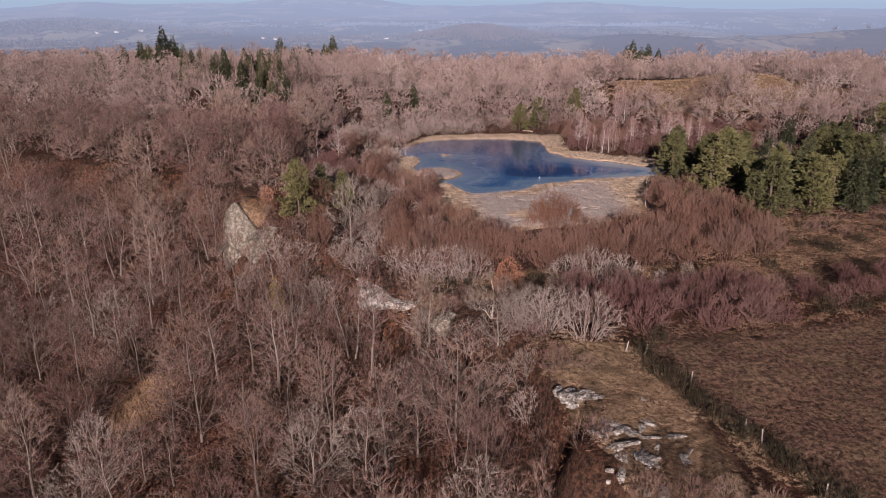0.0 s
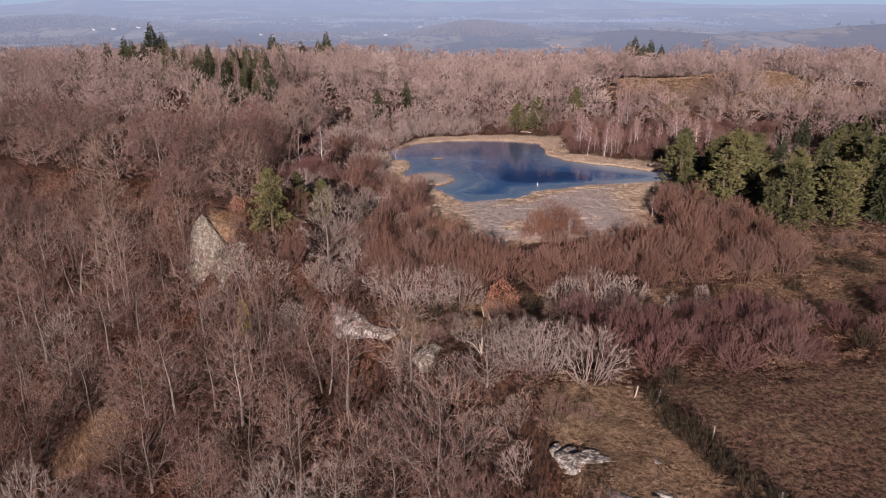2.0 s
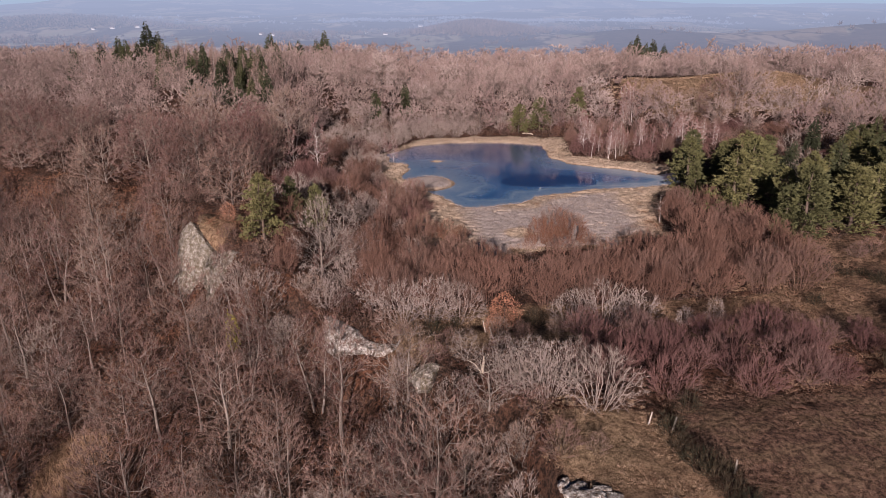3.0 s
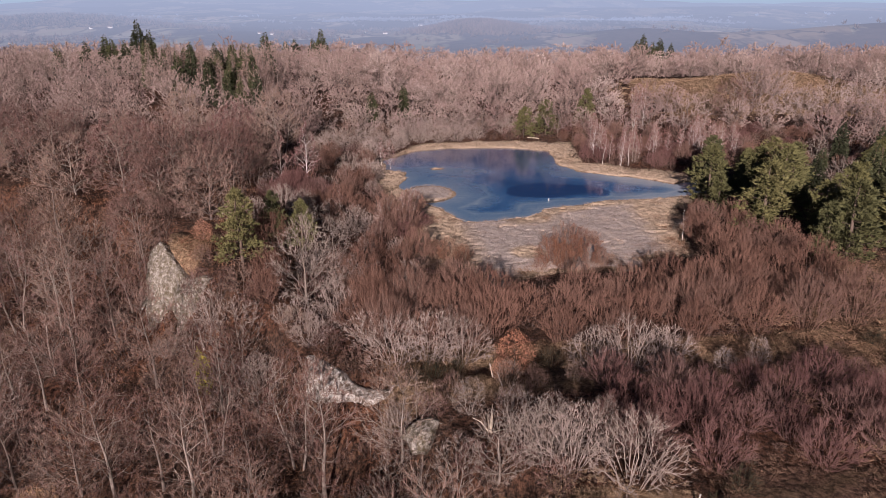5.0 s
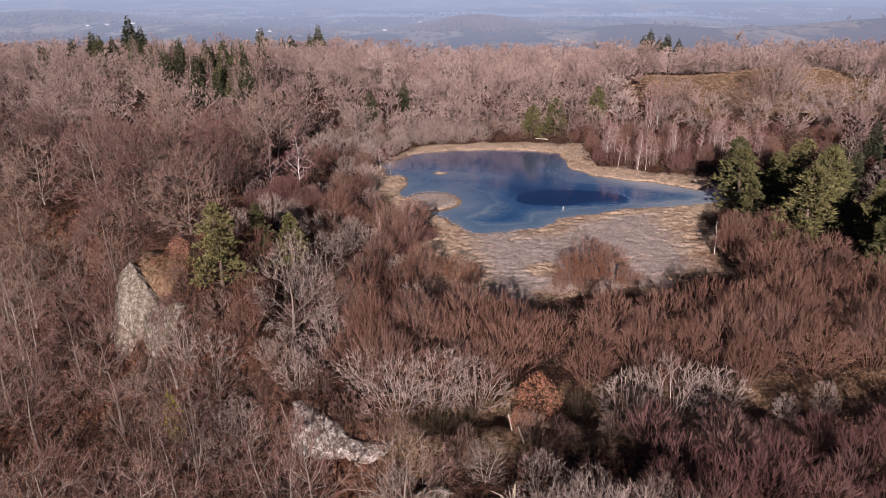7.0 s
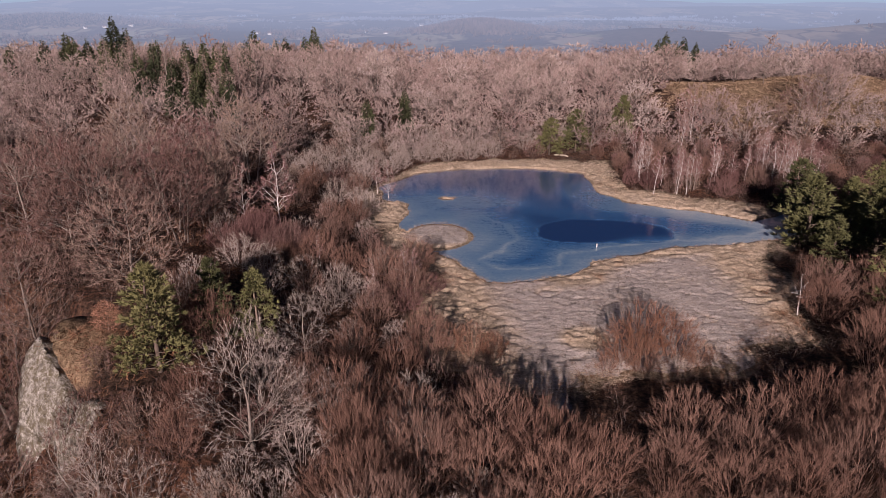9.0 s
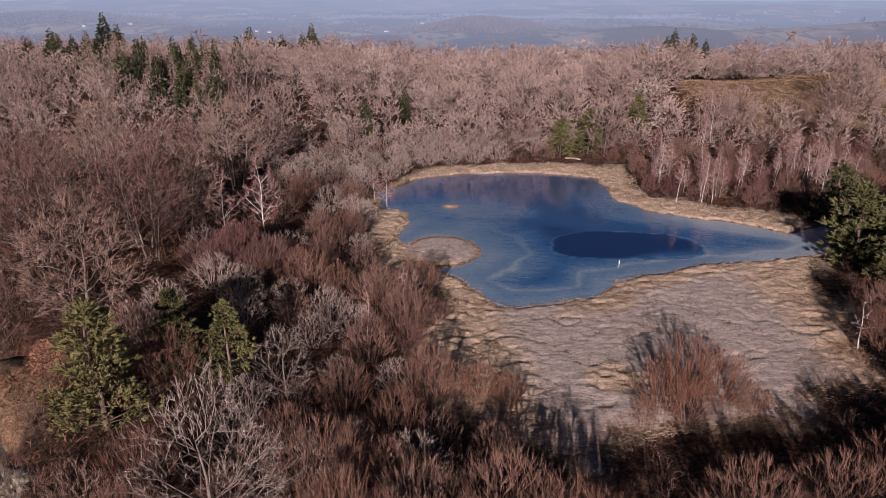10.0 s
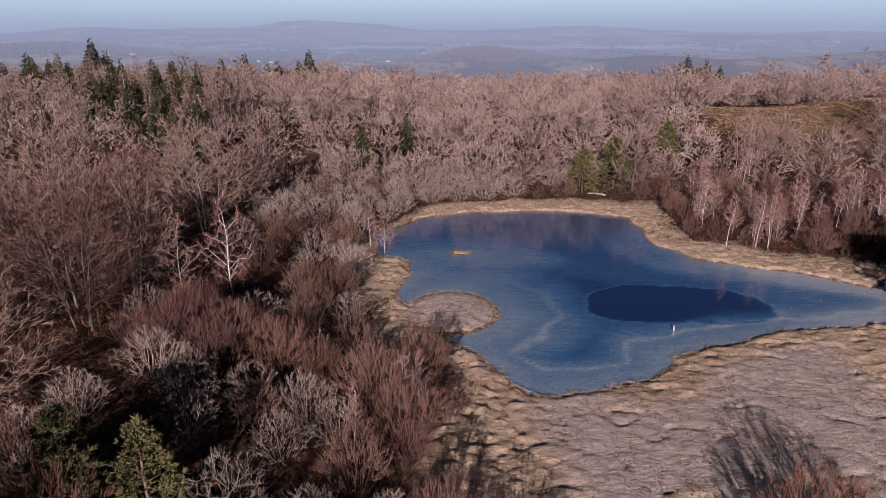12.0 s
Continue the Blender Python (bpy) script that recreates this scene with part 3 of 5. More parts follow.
def spruce(seed, H, R, sprays, length, width, base=0.04, droop=0.35, bare=0.0):
    """A spruce: a narrow cone of drooping sprays in whorls round a straight trunk."""
    rng = np.random.default_rng(seed)
    wood, crown = Geo(), Geo()
    wood.tube([(0, 0, -0.5), (0, 0, 0.4 * H), (0.005 * H, 0, 0.75 * H), (0, 0, 0.985 * H)], [0.014 * H, 0.011 * H, 0.006 * H, 0.01], 6)
    whorls = int(H * 1.1)
    t = 1 - np.sqrt(rng.random(sprays)) * (1 - 0.02)
    k = np.floor(t * whorls + 0.6 * rng.random(sprays))
    a = rng.uniform(0, 2 * np.pi, sprays)
    side = 1 + 0.22 * np.sin(a * 3 + k * 2.1) + 0.15 * np.sin(a * 5 - k * 1.3)
    reach = R * (0.06 + 0.94 * (1 - t) ** 0.85) * side * (0.82 + 0.18 * np.sin(k * 12.9 + seed))
    f = bare + (1 - bare) * rng.random(sprays) ** 0.45
    r = reach * f
    z = (base + (1 - base) * t) * H - droop * r * 0.55
    d = np.stack([np.cos(a), np.sin(a), -droop + 0.5 * rng.normal(size=sprays) * 0.5], 1) + 0.35 * rng.normal(size=(sprays, 3))
    crown.slivers(np.stack([r * np.cos(a), r * np.sin(a), np.maximum(z, 0.1)], 1), d, length * (0.35 + 0.65 * (1 - t)) * rng.uniform(0.6, 1.3, sprays), width * rng.uniform(0.6, 1.3, sprays), rng)
    m = int(2.2 * whorls)
    t = (np.arange(m) + 0.5) / m
    a = np.arange(m) * 2.4
    r = R * (0.06 + 0.85 * (1 - t) ** 0.85)
    h = (base + (1 - base) * t * 0.96) * H
    wood.prisms(np.stack([0 * a, 0 * a, h], 1), np.stack([r * np.cos(a), r * np.sin(a), np.maximum(h - droop * r * 0.5, 0.1)], 1), 0.0032 * H * (1.1 - t), np.full(m, 0.012), rng, 2)
    return wood, crown


def leafy(seed, H, R, leaves, leaf):
    """A small tree that has kept its dead leaves."""
    rng = np.random.default_rng(seed)
    wood, crown = bare_tree(seed, H, R, 0.12, 60, 3, 0.4, 0.02)
    points = crown_points(rng, leaves, H, R, 0.08, "dome")
    crown.slivers(points + rng.normal(0, 0.08, points.shape), rng.normal(size=points.shape), leaf, leaf * 0.7, rng)
    return wood, crown


def plant(name, geos, mats, labels, category, group, crown_name="crown", trunk_name="trunk"):
    """One plant as a thing: an Empty at its root with the two parts."""
    root = new(name)
    root.empty_display_size = 0.3
    tagged(root, labels, category, group)
    part(trunk_name, geos[0].mesh(name + " " + trunk_name, mats[0]), root)
    part(crown_name, geos[1].mesh(name + " " + crown_name, mats[1]), root)
    return root


class Nursery:
    """Patterns of a kind of plant; the first use of each pattern is the pattern itself, the rest are copies."""

    def __init__(self, patterns):
        self.patterns, self.used = patterns, [False] * len(patterns)
        self.count = 0

    def put(self, x, y, size, turn, which=None, z=None, wide=1.0):
        k = self.count % len(self.patterns) if which is None else which
        self.count += 1
        m = Matrix.Translation((x, y, (spot(x, y) if z is None else z))) @ Matrix.Rotation(turn, 4, "Z") @ Matrix.Diagonal((size * wide, size * wide, size, 1))
        if not self.used[k]:
            self.used[k] = True
            self.patterns[k].matrix_basis = m
            return self.patterns[k]
        ob = copy_thing(self.patterns[k], m)
        ob.matrix_basis = m
        return ob


def merged(name, shapes, places, material):
    """Many plants as one mesh. places: rows of x, y, z, width scale, height scale, turn, which shape."""
    vs, fs, ms, ts, n = [], [], [], [], 0
    for k, (v, f, boughs) in enumerate(shapes):
        rows = places[places[:, 6] == k]
        if not len(rows):
            continue
        c, s = np.cos(rows[:, 5])[:, None], np.sin(rows[:, 5])[:, None]
        x = (v[None, :, 0] * c - v[None, :, 1] * s) * rows[:, 3:4] + rows[:, 0:1]
        y = (v[None, :, 0] * s + v[None, :, 1] * c) * rows[:, 3:4] + rows[:, 1:2]
        z = v[None, :, 2] * rows[:, 4:5] + rows[:, 2:3]
        vs.append(np.stack([x, y, z], -1).reshape(-1, 3))
        fs.append((f[None] + (np.arange(len(rows)) * len(v))[:, None, None]).reshape(-1, 3) + n)
        ms.append(np.tile(np.arange(len(f)) < boughs, len(rows)))
        ts.append(np.repeat((rows[:, 0] * 12.9898 + rows[:, 1] * 78.233) % 1.0, len(v)))
        n += len(rows) * len(v)
    me = tri_mesh(name, np.concatenate(vs), np.concatenate(fs), material)
    me.materials.append(BOUGH)
    me.polygons.foreach_set("material_index", np.concatenate(ms).astype(np.int32))
    me.attributes.new("tone", "FLOAT", "POINT").data.foreach_set("value", np.concatenate(ts).astype(np.float32))
    return new(name, me)


def joined(geos):
    """A plant's triangles, and how many of them are boughs."""
    g = Geo()
    for one in geos:
        g.add(*one.arrays())
    return (*g.arrays(), len(geos[0].arrays()[1]))


# ---- ground ----
def spread_axis(lo, hi, fine, far_lo, far_hi, growth=1.09):
    mid = list(np.arange(lo, hi + 1e-6, fine))
    a, s = [], fine
    while (a[-1] if a else lo) > far_lo:
        s *= growth
        a.append((a[-1] if a else lo) - s)
    b, s = [], fine
    while (b[-1] if b else hi) < far_hi:
        s *= growth
        b.append((b[-1] if b else hi) + s)
    return np.array(a[::-1] + mid + b)


def grid_faces(nx, ny):
    i = np.arange(nx - 1)[None, :] + nx * np.arange(ny - 1)[:, None]
    return np.stack([i, i + 1, i + 1 + nx, i + nx], -1).reshape(-1, 4)


def build_ground():
    gx = spread_axis(-64, 86, 0.95, -3500, 3500)
    gy = spread_axis(34, 205, 0.95, -2500, 820)
    X, Y = np.meshgrid(gx, gy)
    x, y = X.ravel(), Y.ravel()
    z = height(x, y)
    edge = outline_distance(SCARP, x, y, False)
    bog, pond = outline_distance(BOG, x, y), pond_distance(x, y)
    rough = step(0, 3, bog)
    z = z + rough * (0.22 * fbm(x, y, 1.7, 2, 40) + 0.2 * np.maximum(vnoise(x, y, 0.9, 44), 0)) * step(500, 200, y)
    me = tri_mesh("ground", np.stack([x, y, z], -1), grid_faces(len(gx), len(gy)), GROUND_MAT, True)
    grass = np.maximum.reduce([
        step(-0.5, 1.5, edge) * step(8, 12, x) * step(24, 19, x + 0.1 * (y - 50)) * step(64, 60, y) * 0.9,
        step(36, 41, x + 0.5 * (84 - np.minimum(y, 90)) * 0) * step(68, 74, y) * step(108, 100, y) * 0.5,
        step(58, 66, x) * step(198, 208, y) * step(262, 250, y) * step(185, 150, x),
        step(88, 84, y) * step(72, 78, y) * step(-6, -2, x) * step(60, 40, x) * 0.75,
        1.3 * step(-26, -29, x) * step(98, 101, y) * step(112, 108, y) * step(-1, 0.3, edge),
        step(420, 470, y) * 0.9 * step(0.1, 0.35, vnoise(x, y, 90, 9))])
    field = step(20, 22.5, x + 0.45 * (y - 54)) * step(19, 22, x) * step(66, 62, y) * step(-200, -100, y) * step(0, 2, edge)
    sedge = step(4.0, -1.0, bog + 2.0 * fbm(x, y, 5, 4, 15))
    col = np.zeros((len(x), 4), np.float32)
    col[:, 0], col[:, 1], col[:, 2], col[:, 3] = grass, field, sedge, 1
    att = me.color_attributes.new("cover", "FLOAT_COLOR", "POINT")
    att.data.foreach_set("color", col.ravel())
    return tagged(new("ground", me), "reddish brown winter ground of leaf litter, dry grass and field", "ground", kind="structure")


build_ground()


def build_bog():
    """The flattened sedge mat: a quaking bog of clumps with dark cracks between them."""
    s = 0.22
    gx, gy = np.arange(-14, 52, s), np.arange(99, 190, s)
    X, Y = np.meshgrid(gx, gy)
    x, y = X.ravel(), Y.ravel()
    bog, pond = outline_distance(BOG, x, y) + 2.2 * fbm(x, y, 5, 4, 15), pond_distance(x, y)
    wx, wy = x + 0.8 * fbm(x, y, 3.0, 2, 30), y + 0.6 * fbm(x, y, 2.2, 2, 31)
    crack = np.minimum(np.abs(vnoise(wx, wy * 1.3, 3.0, 33)), np.abs(vnoise(wx + 40, wy * 1.3, 1.7, 35)) + 0.03)
    zone = np.maximum.reduce([step(8.0, 3.0, x + 0.12 * (y - 122)), step(30.0, 35.0, x), step(5.0, 2.5, pond) * step(9, 14, x), step(140, 146, y),
                              step(3.2, 1.6, np.hypot(x - 13.5, y - 111.5)), step(2.6, 1.4, np.hypot(x - 12.5, y - 127))])
    zone = zone * step(3.5, 5.0, np.hypot((x - -0.1) / 1.25, y - 141.8))
    z = 0.26 + (0.045 + 0.11 * zone) * fbm(x, y * 1.3, 0.8, 2, 36) + 0.06 * vnoise(x, y, 3, 38) - 0.15 * np.exp(-(crack / 0.04) ** 2)
    z = z * step(0.0, 1.1, pond) * step(2.0, -2.5, bog) - 0.10 * (1 - step(0.0, 0.6, pond)) - 0.25 * step(0.2, 2.0, bog)
    keep = (pond > -0.3) & (bog < 2.2)
    f = grid_faces(len(gx), len(gy))
    f = f[keep[f].all(1)]
    use = np.unique(f)
    back = np.zeros(len(x), int)
    back[use] = np.arange(len(use))
    z = np.maximum(z, -0.3) + np.where(pond > 0.5, 0.06, 0.0)
    me = tri_mesh("sedge_bog", np.stack([x, y, z], -1)[use], back[f], SEDGE_MAT, True)
    me.attributes.new("upright_sedge", "FLOAT", "POINT").data.foreach_set("value", zone[use].astype(np.float32))
    tagged(new("sedge_bog", me), "pale tan mat of flattened dead sedge round the pond", "marsh", kind="structure")
    rng = np.random.default_rng(5)
    n = 150000
    px_, py_ = rng.uniform(-13, 51, n), rng.uniform(100, 188, n)
    ok = (outline_distance(BOG, px_, py_) < 1.0) & (pond_distance(px_, py_) > 0.1) & (rng.random(n) < 0.35 + 0.65 * (vnoise(px_, py_, 3.2, 37) > 0))
    px_, py_ = px_[ok], py_[ok]
    g = Geo()
    d = rng.normal(size=(len(px_), 3)) * (1.0, 0.8, 0.22) + (0.5, -0.25, 0.28)
    g.slivers(np.stack([px_, py_, np.full(len(px_), 0.2)], -1), d, rng.uniform(0.25, 0.6, len(px_)), 0.035, rng)
    tagged(new("sedge_blades", g.mesh("sedge_blades", DRY_BLADE)), "dry straw-coloured sedge blades lying on the bog", "sedge", kind="stuff")


build_bog()


def build_pond():
    s = 0.4
    gx, gy = np.arange(-14, 60, s), np.arange(122, 183, s)
    X, Y = np.meshgrid(gx, gy)
    x, y = X.ravel(), Y.ravel()
    d = pond_distance(x, y)
    melt = np.hypot((x - 23) / 11.0, (y - 143.3) / 4.6) + 0.28 * fbm(x, y, 9, 4, 51)
    deep = np.hypot((x - 12) / 9, (y - 146) / 6)
    rim = d + 1.1 * fbm(x, y, 6, 3, 53)
    frost = 0.24 + 0.36 * step(-7.5, -3.2, rim) * step(176, 152, y) + 0.12 * step(-3.0, -0.5, rim) + 0.22 * step(28, 38, x)
    frost = frost - 0.32 * step(1.06, 0.94, melt) * step(-2.2, -3.0, d) - 0.12 * step(1.3, 0.6, deep) - 0.08 * step(150, 165, y)
    frost = frost + 0.20 * np.exp(-((rim + 3.5) / 0.3) ** 2) * step(152, 142, y) + 0.2 * np.exp(-((melt - 1.05) / 0.03) ** 2)
    keep = d < 1.2
    f = grid_faces(len(gx), len(gy))
    f = f[keep[f].any(1)]
    use = np.unique(f)
    back = np.zeros(len(x), int)
    back[use] = np.arange(len(use))
    me = tri_mesh("water", np.stack([x, y, 0 * x], -1)[use], back[f], ICE_MAT, True)
    att = me.attributes.new("frost", "FLOAT", "POINT")
    att.data.foreach_set("value", frost[use].astype(np.float32))
    tagged(new("water", me), "blue pond under thin ice, frosted along its shore", "pond", kind="structure")


build_pond()


def far_height(x, y):
    k = (y - 700) / 4200
    z = -40 - 10 * np.sin(np.pi * np.minimum(k * 2.2, 1)) + 34 * k**0.9 + (12 + 26 * k) * fbm(x, y, 900, 4, 60) * step(750, 1300, y)
    for cx, cy, sx, sy, top in [(58, 1500, 105, 160, 24), (330, 1250, 130, 120, 18), (780, 1150, 330, 120, 34), (1150, 1000, 200, 130, 42), (-830, 4750, 560, 260, 40), (-900, 1600, 300, 200, 16)]:
        z = z + top * np.exp(-((x - cx) / sx) ** 2 - ((y - cy) / sy) ** 2)
    return z


def build_backdrop():
    gx = np.linspace(-4300, 4300, 170)
    gy = 700 * (4900 / 700) ** np.linspace(0, 1, 110)
    X, Y = np.meshgrid(gx, gy)
    X = X * (0.25 + 0.75 * (Y / 4900))
    x, y = X.ravel(), Y.ravel()
    z = far_height(x, y)
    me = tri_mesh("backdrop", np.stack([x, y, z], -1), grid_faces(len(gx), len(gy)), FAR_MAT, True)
    # Share of the painted haze glow, growing with distance.
    haze_mix = 0.88 * (1 - np.exp(-(y - 350) / 1100))
    att = me.attributes.new("haze_mix", "FLOAT", "POINT")
    att.data.foreach_set("value", np.clip(haze_mix, 0, 0.97).astype(np.float32))
    # An added glowing sheet behind the hills stands in for haze and low sky.
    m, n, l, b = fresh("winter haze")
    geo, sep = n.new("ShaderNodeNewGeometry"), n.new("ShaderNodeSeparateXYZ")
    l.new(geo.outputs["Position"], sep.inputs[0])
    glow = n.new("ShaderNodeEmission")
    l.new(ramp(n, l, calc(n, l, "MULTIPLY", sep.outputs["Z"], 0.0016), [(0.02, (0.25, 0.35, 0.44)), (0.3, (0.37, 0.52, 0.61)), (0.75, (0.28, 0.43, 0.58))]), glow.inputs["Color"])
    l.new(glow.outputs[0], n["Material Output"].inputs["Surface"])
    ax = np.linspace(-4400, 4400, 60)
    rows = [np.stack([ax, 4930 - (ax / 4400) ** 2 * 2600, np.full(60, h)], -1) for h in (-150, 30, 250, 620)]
    tagged(new("backdrop", tri_mesh("haze", np.concatenate(rows), grid_faces(60, 4), m, True)), "glowing pale blue sheet painted as winter haze over the horizon", "sky", kind="structure")
    tagged(new("backdrop", me), "far hills with woods and pasture, blue haze added as glow", "hills", kind="structure")


build_backdrop()


# ---- rocks ----
def rock_mesh(name, seed, sx, sy, sz, sub=4, rough=0.35, stone_mat=ROCK):
    bm = bmesh.new()
    bmesh.ops.create_icosphere(bm, subdivisions=sub, radius=1.0)
    for v in bm.verts:
        p = v.co.copy()
        d = 1 + rough * noise.fractal(p * 1.3 + Vector((seed, 0, 0)), 1.0, 2.0, 5) - 0.6 * rough * abs(noise.noise(Vector((p.x * 4.5, p.y * 4.5, p.z * 1.3 + seed)))) + 0.25 * rough * noise.noise(p * 7.0)
        v.co = Vector((p.x * sx, p.y * sy, p.z * sz)) * d
    me = bpy.data.meshes.new(name)
    bm.to_mesh(me)
    bm.free()
    me.materials.append(stone_mat)
    return me


def cliff(label, line, top, foot, lean, seed, stone_mat=ROCK):
    """A broken rock face hung along a brink: ledges, clefts and a lip that tucks under the turf."""
    line = np.array(line, float)
    along = np.concatenate([[0], np.cumsum(np.hypot(*np.diff(line, axis=0).T))])
    u = np.arange(0, along[-1], 0.16)
    x, y = np.interp(u, along, line[:, 0]), np.interp(u, along, line[:, 1])
    tx, ty = np.gradient(x), np.gradient(y)
    nx, ny = ty / np.hypot(tx, ty) * -1, tx / np.hypot(tx, ty)
    if ny[len(ny) // 2] > 0:
        nx, ny = -nx, -ny
    soft = np.minimum(1, np.minimum(u, along[-1] - u) / (0.22 * along[-1]))
    zt = height(x - 1.1 * nx, y - 1.1 * ny) + np.interp(u, along, top) * soft + 0.12 * soft * vnoise(u, 0 * u, 1.7, seed)
    drop = (zt - foot) * np.clip((0.3 + 0.7 * soft) * (1 + 0.25 * fbm(u, 0 * u, 2.4, 3, seed + 9)), 0.1, 1.4)
    rows = []
    for v in np.concatenate([[-0.25, -0.12], np.linspace(0, 1, 34)]):
        d = np.maximum(v, 0) * drop
        ledge = d + 0.5 * vnoise(u, d, 2.2, seed + 1)
        out = lean * (0.55 * d + 0.45 * 1.3 * np.floor(ledge / 1.3 + 0.15)) + 0.55 * fbm(u, d * 0.6, 2.6, 4, seed + 2) - 0.3 * np.abs(vnoise(u, d * 0.35, 0.9, seed + 6)) + 0.12 * vnoise(u, d, 0.45, seed + 7)
        out = np.where(v < 0, 6.0 * v, out * soft - 0.25 * (1 - soft) + (0.9 * soft - 3.0 * max(v - 0.7, 0) - 0.8 * np.maximum(0.5 - soft, 0)) * min(1.0, v * 6))
        rows.append(np.stack([x + nx * out, y + ny * out, zt - d - (0.45 * np.interp(u, along, top) * soft + 0.35 if v < -0.2 else 0.05 if v < 0 else 0)], -1))
    me = tri_mesh("rock_face", np.concatenate(rows), grid_faces(len(u), len(rows)), stone_mat)
    return tagged(new("rock_face", me), label, "rock", "limestone crags along the scarp")


cliff("tall mossy grey limestone face below the grassy promontory", [(-35.6, 107.5), (-34.4, 104), (-32.4, 101.3), (-29.8, 99.2), (-27.2, 97.2), (-24.8, 95)], [0.2, 0.3, 0.3, 0.3, 0.3, 0.2], -7.0, 0.22, 3, MOSSY_ROCK)
cliff("bright white limestone face above the trees", [(-11.8, 83), (-9.6, 81.4), (-7.2, 79.9), (-4.8, 79.1), (-2.6, 79.5)], [0.15, 0.35, 0.5, 0.5, 0.3], -2.6, 0.6, 15)
cliff("small grey limestone knob beside bare shrubs", [(-1.4, 74.2), (-0.4, 72.8), (0.7, 72.0), (1.8, 71.8)], [0.1, 0.3, 0.3, 0.1], -2.2, 0.45, 27, MOSSY_ROCK)

stone = tagged(new("stone", rock_mesh("stone", 9.3, 0.45, 0.35, 0.25, 3)), "small pale limestone boulder in rough grass", "stone", "loose stones by the fence")
rng = np.random.default_rng(77)
for k in range(38):
    x, y = 15.2 + rng.normal(0, 2.2), 44.0 + rng.normal(0, 3.0)
    m = Matrix.Translation((x, y, spot(x, y) + 0.02)) @ Matrix.Rotation(rng.uniform(0, 6.3), 4, "Z") @ Matrix.Diagonal((rng.uniform(0.4, 2.6), rng.uniform(0.4, 1.3), rng.uniform(0.4, 0.9), 1))
    if k == 0:
        stone.matrix_basis = m
    else:
        copy_thing(stone, m).matrix_basis = m

# ---- the broken ledge on the knoll's brink, and slabs lying in the turf ----
for k, (x, y, a, wide, deep, tall) in enumerate([(11.2, 52.5, 60, 3.0, 2.4, 1.3), (12.2, 51.8, 20, 2.6, 2.2, 1.0), (13.3, 51.7, 0, 2.4, 1.8, 0.8), (11.6, 51.2, 35, 2.2, 1.8, 1.1), (10.6, 53.6, 80, 1.8, 1.6, 1.8), (12.9, 52.4, 10, 1.8, 1.4, 0.9),
                                                 (14.3, 44.6, 15, 3.4, 1.0, 0.7), (16.6, 45.8, 10, 2.6, 0.8, 0.6), (18.9, 46.2, 5, 2.2, 0.8, 0.6), (13.2, 41.2, 70, 2.4, 1.0, 0.9), (13.8, 42.8, 80, 1.8, 0.9, 0.7)]):
    m = Matrix.Translation((x, y, spot(x, y) + 0.04)) @ Matrix.Rotation(radians(a), 4, "Z") @ Matrix.Diagonal((wide, deep, tall, 1))
    tagged(copy_thing(stone, m), "broken white limestone slab set in rough grass", "stone", "loose stones by the fence").matrix_basis = m

# ---- nurseries ----
def grove_of(name, seed, mats, category, group, rows, **more):
    """Patterns of one kind of bare tree: height, crown radius, crown base, twig ends, stems and label."""
    return Nursery([plant(name, bare_tree(seed + k, H, R, b, n, stems=st, **more), mats, lab, category, group) for k, (H, R, b, n, st, lab) in enumerate(rows)])


def thicket_of(name, seed, mats, label, group, count, **more):
    return Nursery([plant(name, bush(seed + k, **more), mats, label, "shrub", group, "crown", "stem") for k in range(count)])


OAKS = grove_of("bare_tree", 100, (GREY_BARK, TWIG), "tree", "bare trees of the wood", [
    (12.5, 4.0, 0.24, 270, 1, "leafless broadleaf tree with grey-brown twigs in the wood"),
    (14.0, 3.3, 0.34, 240, 1, "tall slender leafless tree with grey trunk"),
    (11.5, 5.2, 0.14, 360, 1, "spreading leafless oak with a domed crown of fine twigs"),
    (12.5, 4.0, 0.22, 280, 2, "twin-stemmed leafless tree with reddish brown twigs"),
    (9.5, 3.6, 0.16, 230, 1, "small leafless woodland tree on leaf litter")], twigs=11, tl=0.5, tw=0.04, tip=0.011)
DOMES = grove_of("bare_tree", 120, (GREY_BARK, TWIG), "tree", "domed bare trees on the plateau", [
    (12, 6.0, 0.06, 560, 1, "broad leafless oak with a rounded brown crown"),
    (12.5, 5.2, 0.16, 500, 3, "broad leafless beech with several grey stems"),
    (9, 5.0, 0.06, 420, 1, "low rounded leafless tree with fine brown twigs")], twigs=12, tl=0.55, tw=0.065, tip=0.014, slope=0.75)
GREY_TREES = grove_of("bare_tree", 130, (GREY_BARK, GREY_TWIG), "tree", "pale grey bare trees", [
    (10, 4.4, 0.1, 480, 1, "pale grey leafless tree with dense silvery twigs"),
    (8, 3.8, 0.08, 360, 3, "many-stemmed pale grey leafless tree")], twigs=9, tl=0.42, tw=0.024, tip=0.011, slope=1.1)
BIRCHES = grove_of("birch", 160, (BIRCH_BARK, BIRCH_TWIG), "birch", "white birches", [
    (9.0, 2.5, 0.2, 130, 1, "slender white-barked birch with reddish bare twigs"),
    (9.0, 2.0, 0.35, 130, 3, "several-stemmed white birch with bare twigs"),
    (9.0, 1.4, 0.4, 70, 1, "young white birch with fine bare twigs")], twigs=20, tl=0.5, tw=0.03, tip=0.010, shape="cone", slope=0.8, girth=0.52, reach=0.62)
